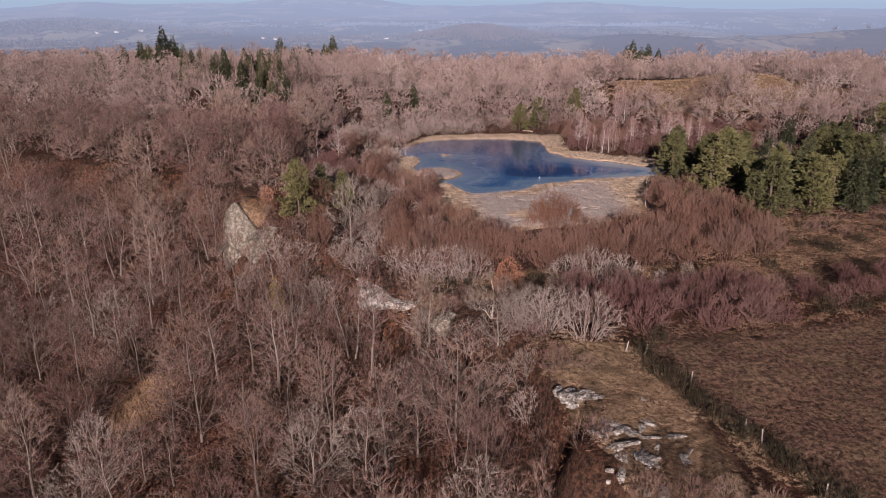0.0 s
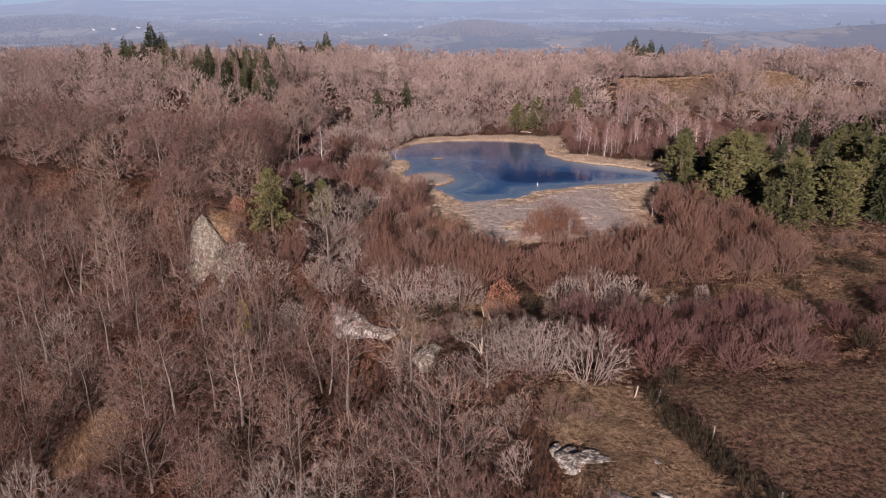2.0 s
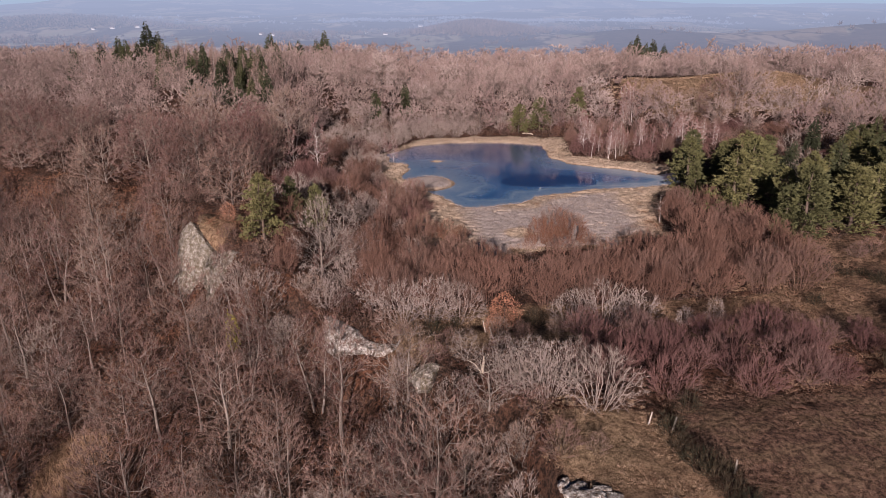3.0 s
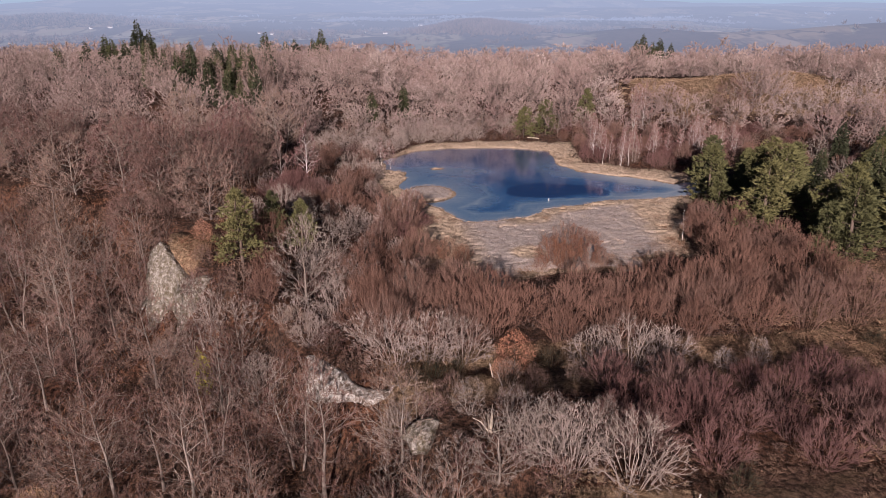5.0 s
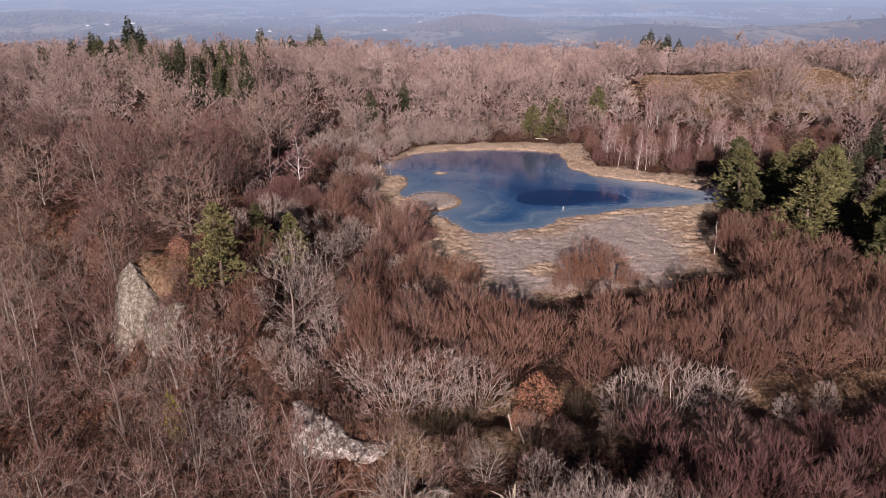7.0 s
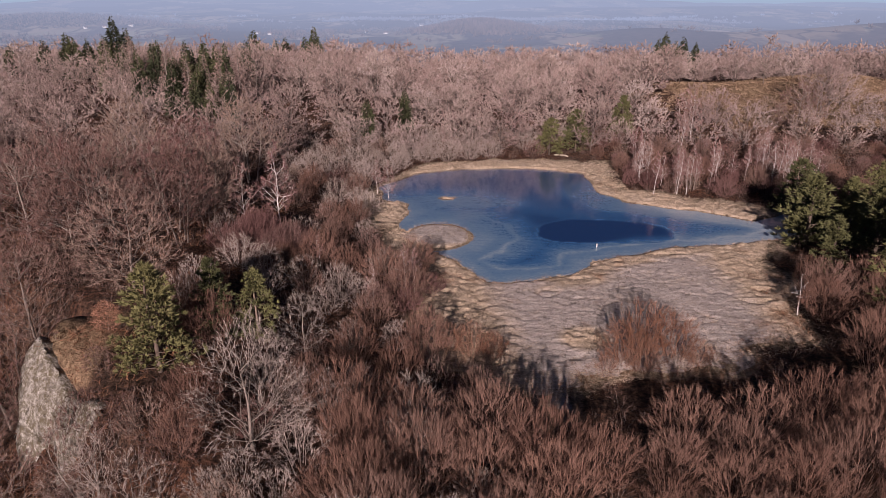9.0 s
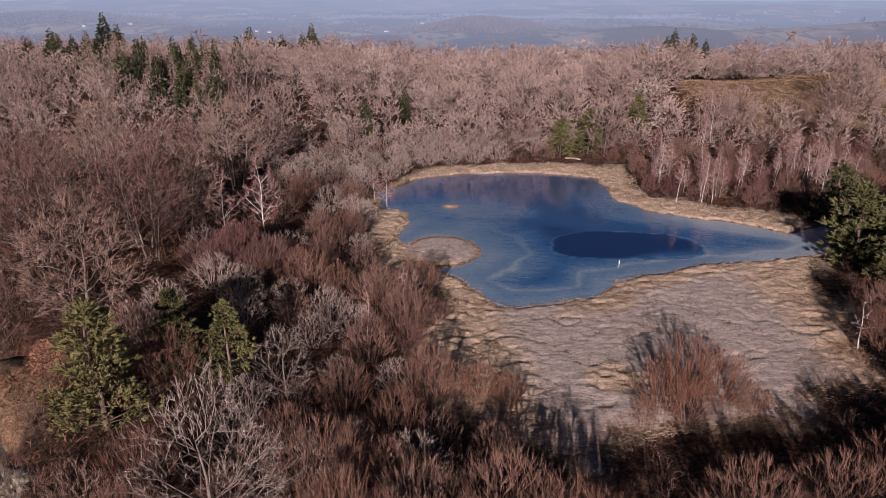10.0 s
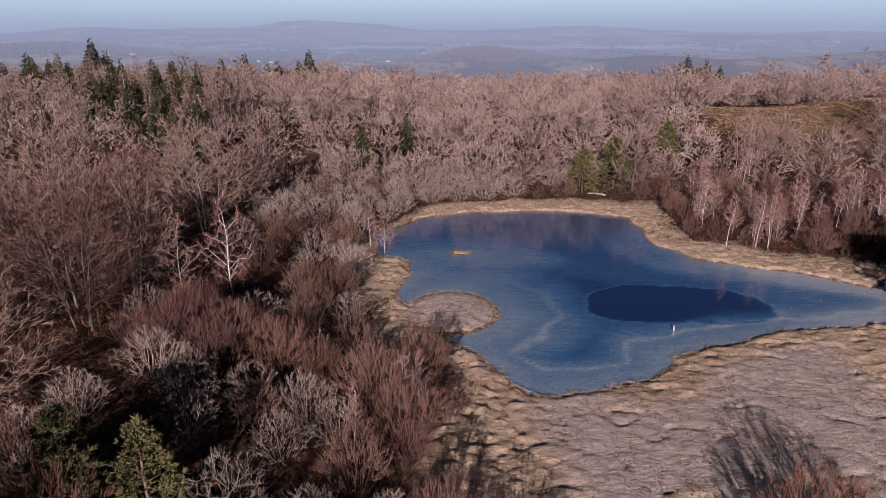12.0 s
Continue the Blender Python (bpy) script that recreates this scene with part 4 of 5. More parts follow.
WILLOWS = thicket_of("willow_bush", 200, (WILLOW_TWIG, WILLOW_TWIG), "upright tan-brown leafless willow bush in the thicket", "willow thicket", 5, H=5.4, R=2.9, stems=26, n=380, twigs=15, tl=0.65, tw=0.019, shape="mound", base=0.28, up=0.6, wild=0.26, tip=0.0055)
REDS = thicket_of("red_bush", 230, (RED_TWIG, RED_TWIG), "purple-red leafless bush with upright shoots", "red-twigged thicket", 4, H=4.2, R=2.6, stems=24, n=290, twigs=14, tl=0.6, tw=0.02, shape="mound", base=0.2, up=0.6, wild=0.26, tip=0.005)
RUSSETS = thicket_of("russet_bush", 245, (RUSSET_TWIG, RUSSET_TWIG), "russet leafless willow bush on the sedge bog", "russet bushes on the bog", 2, H=4.2, R=2.5, stems=24, n=300, twigs=9, tl=0.35, tw=0.02, shape="mound", base=0.15, up=0.5, wild=0.4)
GREYS = thicket_of("grey_bush", 260, (GREY_TWIG, GREY_TWIG), "domed silvery grey leafless bush", "grey bushes", 3, H=4.4, R=3.2, stems=16, n=340, twigs=8, tl=0.36, tw=0.032, base=0.1, tip=0.010, up=0.2)
BROWNS = thicket_of("brown_bush", 280, (DARK_BARK, TWIG), "brown leafless bush with fine tangled twigs", "brown bushes", 4, H=4.2, R=2.9, stems=14, n=220, twigs=9, tl=0.42, tw=0.036, base=0.1, tip=0.009, up=0.25)
NEAR_PINES = Nursery([plant("pine", pine(310 + k, 9.0, 3.0, 40, 14, 12, 0.30, 0.06), (DARK_BARK, PINE_GREEN), "yellow-green pine with tufted boughs on the promontory", "pine", "pines") for k in range(2)])
PINES = Nursery([plant("pine", pine(300 + k, 9.0, 3.1, 34, 13, 8, 0.42, 0.05), (DARK_BARK, PINE_GREEN), "grey-green pine with tufted boughs", "pine", "pines") for k in range(3)])
SPRUCES = Nursery([plant("spruce", spruce(330 + k, 15.0, 3.4, 1900, 1.2, 0.5), (DARK_BARK, SPRUCE_GREEN), "dark green spruce with a pointed top", "spruce", "spruces") for k in range(3)])
DEADS = Nursery([plant("dead_spruce", spruce(350 + k, 15.0, 2.1, 1100, 1.1, 0.12, 0.1, 0.3), (GREY_BARK, DEAD_NEEDLE), "dead standing spruce with bare reddish boughs", "tree", "dead spruces") for k in range(2)])
RUSTS = Nursery([plant("rust_tree", leafy(370, 4.3, 2.0, 1800, 0.15), (DARK_BARK, RUST_LEAF), "young oak that keeps its rust-red dead leaves", "tree", "rust-leaved oaks")])
IVIES = Nursery([plant("ivy_tree", leafy(380, 5.5, 0.9, 700, 0.22), (DARK_BARK, IVY_LEAF), "small trunk clad in yellow-green ivy", "tree", "ivy-clad trees")])
BROOMS = thicket_of("broom_bush", 390, (BROOM, BROOM), "low dark green broom bush", "broom bushes", 2, H=1.6, R=1.3, stems=14, n=110, twigs=6, tl=0.35, tw=0.03, base=0.05, up=0.4)

rng = np.random.default_rng(12)


def turn():
    return rng.uniform(0, 2 * math.pi)


def bog_d(x, y):
    return outline_distance(BOG, x, y)


def scarp_d(x, y):
    return outline_distance(SCARP, x, y, False)


# ---- single plants that stand out ----
for x, y, s, k in [(-40, 127, 1.08, 0), (-34.5, 135.5, 1.02, 1), (-31, 139, 0.9, 1), (-50, 131, 1.0, 0), (75, 199, 0.95, 0), (71, 203, 0.8, 2)]:
    DOMES.put(x, y, s, turn(), k)
for x, y, s, k in [(1.5, 60.5, 1.15, 2), (-6, 60, 1.0, 0)]:
    OAKS.put(x, y, s, turn(), k)
for x, y, s, k in [(-13.5, 94, 1.05, 0), (-1.5, 69, 0.95, 1), (9.5, 65, 0.7, 1), (-2.5, 92, 0.6, 1), (-9.5, 97, 0.75, 1), (-15, 121, 0.55, 1), (-11, 122, 0.5, 1), (-18.5, 120, 0.5, 0), (-12.7, 108.8, 0.62, 0)]:
    GREY_TREES.put(x, y, s, turn(), k)
for x, y, s, k in [(-21.7, 139.4, 1.22, 0), (-26, 138, 1.0, 0), (-7.4, 117.8, 0.62, 2), (-4.2, 121.5, 0.65, 0), (-3.2, 122.5, 0.6, 2), (50.4, 197.5, 1.3, 1), (53, 199, 1.2, 0), (48, 190, 0.95, 2), (-9, 160, 0.7, 0), (-11, 162, 0.65, 2),
                   (35.5, 178, 0.95, 1), (37.5, 180, 0.9, 0), (-20, 130, 0.5, 0), (-14.5, 128, 0.5, 2)]:
    BIRCHES.put(x, y, s, turn(), k)
for k in range(38):
    x = rng.uniform(32, 66)
    y = 166 + 0.15 * (x - 32) + rng.uniform(-5, 7)
    BIRCHES.put(x, y, rng.uniform(0.55, 0.85), turn(), 0 if k % 2 else 2)
for x, y, s, w in [(-22.3, 100.6, 1.05, 1.25), (-20.0, 107.0, 0.85, 1.1), (-16.6, 108.3, 0.8, 1.1), (-23.6, 104.2, 0.8, 1.0)]:
    NEAR_PINES.put(x, y, s, turn(), None, None, w)
for x, y, s, w in [(21.5, 190.8, 0.85, 1.45), (27.2, 192.9, 0.95, 1.4), (39, 203, 1.0, 1.2), (49.5, 104, 0.8, 1.2), (54.5, 106.5, 0.95, 1.1), (60.5, 109, 1.0, 1.15), (52, 110.5, 0.9, 1.1), (47.5, 117, 0.85, 1.15), (57.5, 114, 1.05, 1.1), (66.5, 112, 0.95, 1.2)]:
    PINES.put(x, y, s, turn(), None, None, w)
for x, y, s in [(-9.1, 211, 0.6), (-16.6, 200, 0.55), (-141.7, 357, 1.4), (-138, 360, 1.15), (-86.5, 373.7, 1.25), (-56, 357.5, 1.22), (-60.5, 360, 1.0), (-68, 355, 0.95), (-73, 358, 0.9), (-78, 352, 0.85), (-122, 268, 0.85), (-117, 272, 0.95), (-129, 262, 0.8), (-110, 262, 0.85), (-107, 265, 0.8)]:
    SPRUCES.put(x, y, s, turn(), None, None, 1.3)
RUSTS.put(8.5, 80.9, 1.0, 0.3)
RUSTS.put(-28.5, 105.5, 0.65, 1.3)
RUSTS.put(7.0, 78.6, 0.45, 2.3)
IVIES.put(-23.3, 86.5, 1.0, 0.5)
for x, y, s, w in [(19.7, 80.9, 1.15, 1.15), (16, 81.5, 0.95, 1.0), (23, 81.5, 0.95, 1.0), (27.9, 79.8, 0.5, 0.8), (31.5, 81, 0.65, 0.6), (-2.6, 82.6, 1.05, 1.1), (0.5, 83.5, 1.1, 1.1), (3.8, 83.2, 1.05, 1.05), (-5.5, 85, 0.9, 1), (43.5, 95, 0.7, 0.9), (11.0, 64.5, 1.15, 0.8), (14.8, 62.5, 1.25, 0.95), (8, 66.5, 0.9, 0.8)]:
    GREYS.put(x, y, s, turn(), None, None, w)
for k in range(13):
    t = k / 12
    BROOMS.put(19.7 + 8.6 * t**1.3 + rng.normal(0, 0.25), 58.5 - 19.5 * t + rng.normal(0, 0.3), rng.uniform(0.75, 1.15), turn(), None, None, 1.15)
for x, y in [(-1, 79.5), (1, 80.2), (3, 80.5), (10.2, 82), (12.2, 81.5), (22, 62), (42, 67), (45, 66), (48, 66.5)]:
    BROOMS.put(x, y, rng.uniform(0.9, 1.4), turn())
for k in range(26):
    x, y = rng.uniform(42, 74), rng.uniform(70, 99)
    BROOMS.put(x, y, rng.uniform(0.5, 1.0), turn(), None, None, 1.3)
for x, y, s in [(53.5, 93.5, 0.5), (56, 95, 0.6), (58, 92, 0.45), (61, 78, 0.7), (65, 82, 0.6), (14.5, 38.5, 0.6), (17, 37, 0.7), (20, 38.5, 0.5), (22.5, 37, 0.6), (12.5, 46, 0.5), (13.5, 56.5, 0.4)]:
    BROWNS.put(x, y, s, turn())
for x, y, s, k in [(3, 68, 0.6, 1), (6, 65.5, 0.62, 0), (9.8, 67.5, 0.55, 1), (12.8, 65.2, 0.5, 0), (7.5, 70.5, 0.5, 1), (4, 73.5, 0.45, 1), (0.5, 66, 0.7, 0), (5.5, 62.5, 0.7, 1), (-4, 66, 0.75, 0), (8, 60, 0.55, 1)]:
    GREY_TREES.put(x, y, s, turn(), k)
for k in range(30):
    x, y = rng.uniform(-3, 17), rng.uniform(63, 79)
    if scarp_d(np.array([x]), np.array([y]))[0] > 0.5 and abs(y - 80) > 1:
        BROWNS.put(x, y, rng.uniform(0.3, 0.6), turn())
for k in range(26):
    x = rng.uniform(-80, -34)
    y = 120.5 - 0.27 * (x + 48) * 1.0 + rng.uniform(-1.5, 3.5)
    BROWNS.put(x, y, rng.uniform(0.5, 0.95), turn())
for x, y, s in [(-27.0, 100.5, 0.5), (-10.8, 78.5, 0.4), (-2.6, 76.5, 0.35), (-11, 81, 0.45)]:
    BROWNS.put(x, y, s, turn())
for x, y, s in [(-11.6, 80.2, 0.42), (-9.6, 78.2, 0.38), (-7.4, 76.8, 0.4), (-5.0, 76.2, 0.36), (-2.6, 76.8, 0.42), (-12.4, 82.6, 0.4), (-33.2, 98.2, 0.5), (-29.6, 95.6, 0.55), (-26.2, 93.4, 0.5), (-36.8, 103.5, 0.45), (8.8, 52.6, 0.4), (9.6, 50.4, 0.35)]:
    BROWNS.put(x, y, s, turn())
# the bush on the bog
for x, y, s in [(16.0, 107.4, 1.0), (18.4, 109.4, 1.25), (20.8, 108.6, 1.1), (17.5, 106, 0.85), (14.3, 106, 0.5), (22.6, 107, 0.6)]:
    RUSSETS.put(x, y, s, turn(), None, None, 1.1)
for x, y, s in [(0.5, 109.5, 0.7), (2.5, 108.8, 0.8), (4.5, 108.2, 0.65)]:
    RUSSETS.put(x, y, s, turn())


# ---- thickets and woods ----
CLEAR = [(-21.7, 139.4, 5.5), (-26, 138, 4), (-7.4, 117.8, 2), (-4.2, 121.5, 2), (-21, 129, 5.5), (-9, 160, 3), (21.5, 190.8, 3), (27.2, 192.9, 3), (24, 187.5, 5), (-9, 211, 4), (-16.6, 200, 4), (50.4, 197.5, 4), (-60, 194, 10), (-72, 199, 9), (-52, 186, 8), (-65, 184, 8),
         (39, 203, 3), (-27, 145, 4), (8, 80, 2.5), (14, 190, 4)]


def free(x, y):
    return np.all([np.hypot(x - a, y - b) > r for a, b, r in CLEAR], axis=0)


def scatter(n, x0, x1, y0, y1, gap, ok, seed):
    """Random places no nearer to each other than gap, where ok(x, y) holds."""
    r = np.random.default_rng(seed)
    xs, ys = r.uniform(x0, x1, n), r.uniform(y0, y1, n)
    good = ok(xs, ys)
    cells, out = {}, []
    for x, y in zip(xs[good], ys[good]):
        c = (int(x // gap), int(y // gap))
        if any((x - p) ** 2 + (y - q) ** 2 < gap * gap for a in (-1, 0, 1) for b in (-1, 0, 1) for p, q in cells.get((c[0] + a, c[1] + b), ())):
            continue
        cells.setdefault(c, []).append((x, y))
        out.append((x, y))
    return np.array(out).reshape(-1, 2)


def willow_zone(x, y):
    b = bog_d(x, y)
    south = (y > 84.5) & (y < 94.5 + 4.5 * step(17, 26, x) + 2.5 * step(3, -4, x) + 1.5 * vnoise(x, y, 6, 88) - 3.0 * np.exp(-((x - 10) / 2.5) ** 2)) & (x > -8) & (x < 46 - 0.25 * np.abs(y - 92))
    east = (y >= 101) & (y < 124) & (b > 0.6) & (x > 37.5) & (x < 46)
    return south | east


for x, y in scatter(3000, -10, 50, 84, 126, 3.6, willow_zone, 31)[:300]:
    WILLOWS.put(x, y, rng.uniform(0.75, 1.1), turn(), None, None, rng.uniform(0.95, 1.3))


def red_zone(x, y):
    a = (x > 15) & (x < 37) & (y > 63.5) & (y < 76.5) & (y < 80 - 0.25 * (x - 15)) & (y > 61 + 0.12 * (x - 15))
    b = (x > 38) & (x < 56) & (y > 67) & (y < 75)
    c = (((x + 21) / 5) ** 2 + ((y - 129) / 4) ** 2 < 1) | (((x + 4) / 3) ** 2 + ((y - 120) / 4) ** 2 < 1)
    return a | b | c


for x, y in scatter(2500, -28, 58, 60, 135, 2.6, red_zone, 32):
    REDS.put(x, y, rng.uniform(0.6, 0.95) * (0.75 if x > 38 else 1), turn(), None, None, 1.15)
for k in range(9):
    REDS.put(-21 + 3.6 * math.cos(2.4 * k) * (k / 9) ** 0.5, 129.5 + 2.8 * math.sin(2.4 * k) * (k / 9) ** 0.5, rng.uniform(0.85, 1.15), turn())


def west_brush(x, y):
    b, s = bog_d(x, y), scarp_d(x, y)
    a = (x < 3) & (x > -27) & (y > 88) & (y < 168) & (b > 1.0) & (s > 1.5) & (np.hypot(x + 20, y - 100) > 5) & (np.hypot((x + 17) / 6, (y - 112.5) / 5) > 1) & (np.hypot(x + 31, y - 103) > 7)
    n = (y >= 160) & (y < 205) & (x < 34) & (x > -24) & (b > 1.5)
    e = (x > 30) & (x < 85) & (y > 158) & (y < 195) & (b > 1.5)
    return (a | n | e) & free(x, y)


for k, (x, y) in enumerate(scatter(6000, -30, 85, 86, 205, 3.2, west_brush, 33)[:420]):
    kind = k % 5
    if y > 158 and x > 28:
        (REDS if kind in (0, 3) else BROWNS if kind in (1, 4) else WILLOWS).put(x, y, rng.uniform(0.5, 0.85), turn())
    else:
        (GREYS if y > 160 and kind != 1 else BROWNS if kind == 1 else WILLOWS if kind in (2, 4) else GREYS).put(x, y, rng.uniform(0.6, 1.0), turn())


def scarp_brush(x, y):
    d = scarp_d(x, y)
    return (d > -6) & (d < 1.2) & (np.hypot(x + 6.5, y - 76.5) > 4.2) & (np.hypot(x + 30.5, y - 98.5) > 4.0) & (np.hypot(x - 10, y - 50) > 3.5) & (np.hypot(x - 0.5, y - 71) > 2.5)


for k, (x, y) in enumerate(scatter(2600, -30, 13, 56, 101, 2.3, scarp_brush, 41)[:85]):
    (GREYS if k % 5 == 0 else BROWNS).put(x, y, rng.uniform(0.45, 0.85), turn())


def east_pines(x, y):
    return (x > 44.5 + 0.25 * np.abs(y - 128)) & (x < 118) & (y > 98 + 0.3 * (x - 45)) & (y < 152 + 0.5 * np.maximum(x - 62, 0)) & (bog_d(x, y) > 2)


for x, y in scatter(2200, 44, 118, 97, 180, 5.4, east_pines, 34)[:120]:
    r = rng.random()
    if r < 0.16:
        GREY_TREES.put(x, y, rng.uniform(0.6, 0.85), turn())
    elif r < (0.26 if x < 64 else 0.6):
        SPRUCES.put(x, y, rng.uniform(0.45, 0.68), turn(), None, None, 1.25)
    else:
        PINES.put(x, y, rng.uniform(0.55, 1.2), turn(), None, None, rng.uniform(1.2, 1.7))


def knoll(x, y):
    return (x > -86) & (x < -44) & (y > 195) & (y < 246) & (y > 196 - 0.75 * (x + 46)) & (y < 222 - 0.6 * (x + 46))


for k, (x, y) in enumerate(scatter(1500, -95, -45, 198, 262, 3.1, knoll, 35)[:150]):
    if k % 2:
        DEADS.put(x, y, rng.uniform(0.75, 1.02), turn(), None, None, 1.15)
    else:
        SPRUCES.put(x, y, rng.uniform(0.65, 1.0), turn(), None, None, 0.95)


def in_view(x, y):
    return np.abs(x) < 0.74 * y + 14


def wood(x, y):
    """Where trees of the wood may stand."""
    s, b = scarp_d(x, y), bog_d(x, y)
    low = (s < -2.0) & (y > 42) & (np.hypot((x + 38) / 5.5, (y - 72) / 6.5) > 1) & (np.hypot(x - 9.5, y - 49) > 5) & (np.hypot(x + 31, y - 97) > 5) & (np.hypot(x + 6, y - 76) > 3.5)
    high = (s > 2.5) & (x < -31 + 7 * step(150, 175, y)) & (y > 113) & (np.hypot((x + 38) / 9, (y - 120) / 3.5) > 1)
    north = (y > 188) & (b > 4) & ~((x > 57) & (y > 194) & (y < 256) & (x < 150) & (vnoise(x, y, 18, 71) < -0.1)) & ~knoll(x, y)
    east = (x > 85) & (y > 120) & (y < 200)
    lea = np.hypot((x - 71) / 20, (y - 224) / 19) > 1 + 0.3 * vnoise(x, y, 9, 73)
    return (low | high | (north & lea) | east) & in_view(x, y) & free(x, y)


def near_wood(x, y):
    return wood(x, y) & (y < 165)


spots = np.concatenate([scatter(9000, -120, 20, 42, 165, 4.4, lambda x, y: near_wood(x, y) & (scarp_d(x, y) < 0), 36),
                        scatter(5000, -120, 20, 105, 165, 8.2, lambda x, y: near_wood(x, y) & (scarp_d(x, y) >= 0), 42)])
order = np.argsort(np.hypot(spots[:, 0] * 1.15, spots[:, 1] - 60))
for k, (x, y) in enumerate(spots[order][:310]):
    r = rng.random()
    if scarp_d(x, y) > 0:
        DOMES.put(x, y, rng.uniform(0.8, 1.15), turn())
    elif r < 0.7:
        OAKS.put(x, y, rng.uniform(0.72, 1.1), turn())
    elif r < 0.82:
        GREY_TREES.put(x, y, rng.uniform(0.75, 1.1), turn())
    else:
        BROWNS.put(x, y, rng.uniform(0.8, 1.3), turn())
rest = spots[order][310:]


def rows_for(p, seed, shapes, lo, hi):
    r = np.random.default_rng(seed)
    n = len(p)
    s = r.uniform(lo, hi, n)
    return np.column_stack([p, height(p[:, 0], p[:, 1]), s * r.uniform(0.9, 1.2, n), s, r.uniform(0, 6.28, n), r.integers(0, shapes, n)])


DOMED = [(10.5, 5.0, 0.12), (11.5, 4.4, 0.2), (8.5, 4.8, 0.1), (7.0, 3.9, 0.08)]
EDGE = [joined(bare_tree(400 + k, H, R, b, 240, 13, 0.45, 0.10, tip=0.018, sides=3, coarse=True)) for k, (H, R, b) in enumerate(DOMED)]
MID = [joined(bare_tree(410 + k, H, R, b, 120, 13, 0.55, 0.17, tip=0.03, sides=3, coarse=True, limbs=8)) for k, (H, R, b) in enumerate(DOMED)]
FAR = [joined(bare_tree(420 + k, H, R, b, 50, 12, 0.8, 0.32, tip=0.055, sides=3, coarse=True, limbs=6)) for k, (H, R, b) in enumerate(DOMED)]

edge_spots = scatter(9000, -170, 170, 165, 228, 7.4, wood, 37)
edge_spots = np.concatenate([rest[rest[:, 1] > 95], edge_spots])
tagged(merged("woodland", EDGE, rows_for(edge_spots, 1, len(EDGE), 0.75, 1.3), WOODLAND), "leafless brown and grey winter wood beyond the pond", "woodland", kind="stuff")
mid_spots = scatter(12000, -220, 220, 228, 300, 7.8, wood, 39)
tagged(merged("plateau_woodland", MID, rows_for(mid_spots, 3, len(MID), 0.75, 1.3), WOODLAND), "leafless domed trees of the plateau's winter wood", "woodland", kind="stuff")
far_spots = scatter(30000, -430, 430, 300, 470, 9.4, lambda x, y: wood(x, y) & ((y < 400) | (vnoise(x, y, 60, 72) > 0.0)), 38)
tagged(merged("distant_woodland", FAR, rows_for(far_spots, 2, len(FAR), 0.85, 1.25), WOODLAND), "far leafless wood along the plateau's rim", "woodland", kind="stuff")
for x, y, s in [(99, 380, 1.0), (103, 383, 1.2), (107, 381, 0.95), (112, 385, 1.05), (117, 382, 0.9), (-91, 368, 0.8)]:
    SPRUCES.put(x, y, s, turn(), None, None, 1.3)


def clump(seed, n=14):
    """A far tree as a sheaf of coarse boughs."""
    r, g = np.random.default_rng(seed), Geo()
    u = r.normal(size=(n, 3)) * (1, 1, 0.7) + (0, 0, 0.7)
    u = u / np.linalg.norm(u, axis=1, keepdims=True)
    g.slivers(np.array([0, 0, 2.0]) + u * 1.5, u, r.uniform(4, 7, n), 2.4, r)
    return (*g.arrays(), 0)


HILL = [clump(440), clump(441)]
r_hill = np.random.default_rng(91)
hx, hy = r_hill.uniform(-1500, 1500, 26000), r_hill.uniform(720, 2300, 26000)
on = (np.abs(hx) < 0.75 * hy) & ((fbm(hx, hy, 260, 3, 93) > 0.42) | (np.abs(vnoise(hx, hy * 1.6, 150, 94)) < 0.025) | (np.hypot((hx - 90) / 150, (hy - 1480) / 170) < 1) | (np.hypot((hx - 1050) / 320, (hy - 1020) / 100) < 1))
hx, hy = hx[on][:3200], hy[on][:3200]
for cx, cy, rx, ry, count in [(58, 1490, 125, 160, 2200), (1050, 1020, 330, 95, 2400), (-900, 1600, 260, 150, 900)]:
    a, q = r_hill.uniform(0, 2 * np.pi, count), np.sqrt(r_hill.random(count)) * (1 + 0.25 * vnoise(np.arange(count), 0 * np.arange(count), 7, 95))
    hx, hy = np.concatenate([hx, cx + rx * q * np.cos(a)]), np.concatenate([hy, cy + ry * q * np.sin(a)])
m = len(hx)
hills = np.column_stack([hx, hy, far_height(hx, hy) - 0.5, r_hill.uniform(0.6, 1.2, m), r_hill.uniform(0.7, 1.3, m), r_hill.uniform(0, 6, m), r_hill.integers(0, 2, m)])
tagged(merged("hill_woodland", HILL, hills, FAR_WOOD), "purple-brown woods and hedges on the far hills, haze glow mixed in", "woodland", kind="stuff")


# ---- low cover: grass, bracken, brambles ----
def blades(name, n, x0, x1, y0, y1, ok, length, width, material, label, category, seed, up=0.8):
    r = np.random.default_rng(seed)
    x, y = r.uniform(x0, x1, n), r.uniform(y0, y1, n)
    k = ok(x, y)
    x, y = x[k], y[k]
    g = Geo()
    d = r.normal(size=(len(x), 3)) * (0.6, 0.6, 0.3) + (0, 0, up)
    g.slivers(np.stack([x, y, height(x, y) - 0.02], -1), d, length * r.uniform(0.4, 1.2, len(x)), width, r)
    return tagged(new(name, g.mesh(name, material)), label, category, kind="stuff")


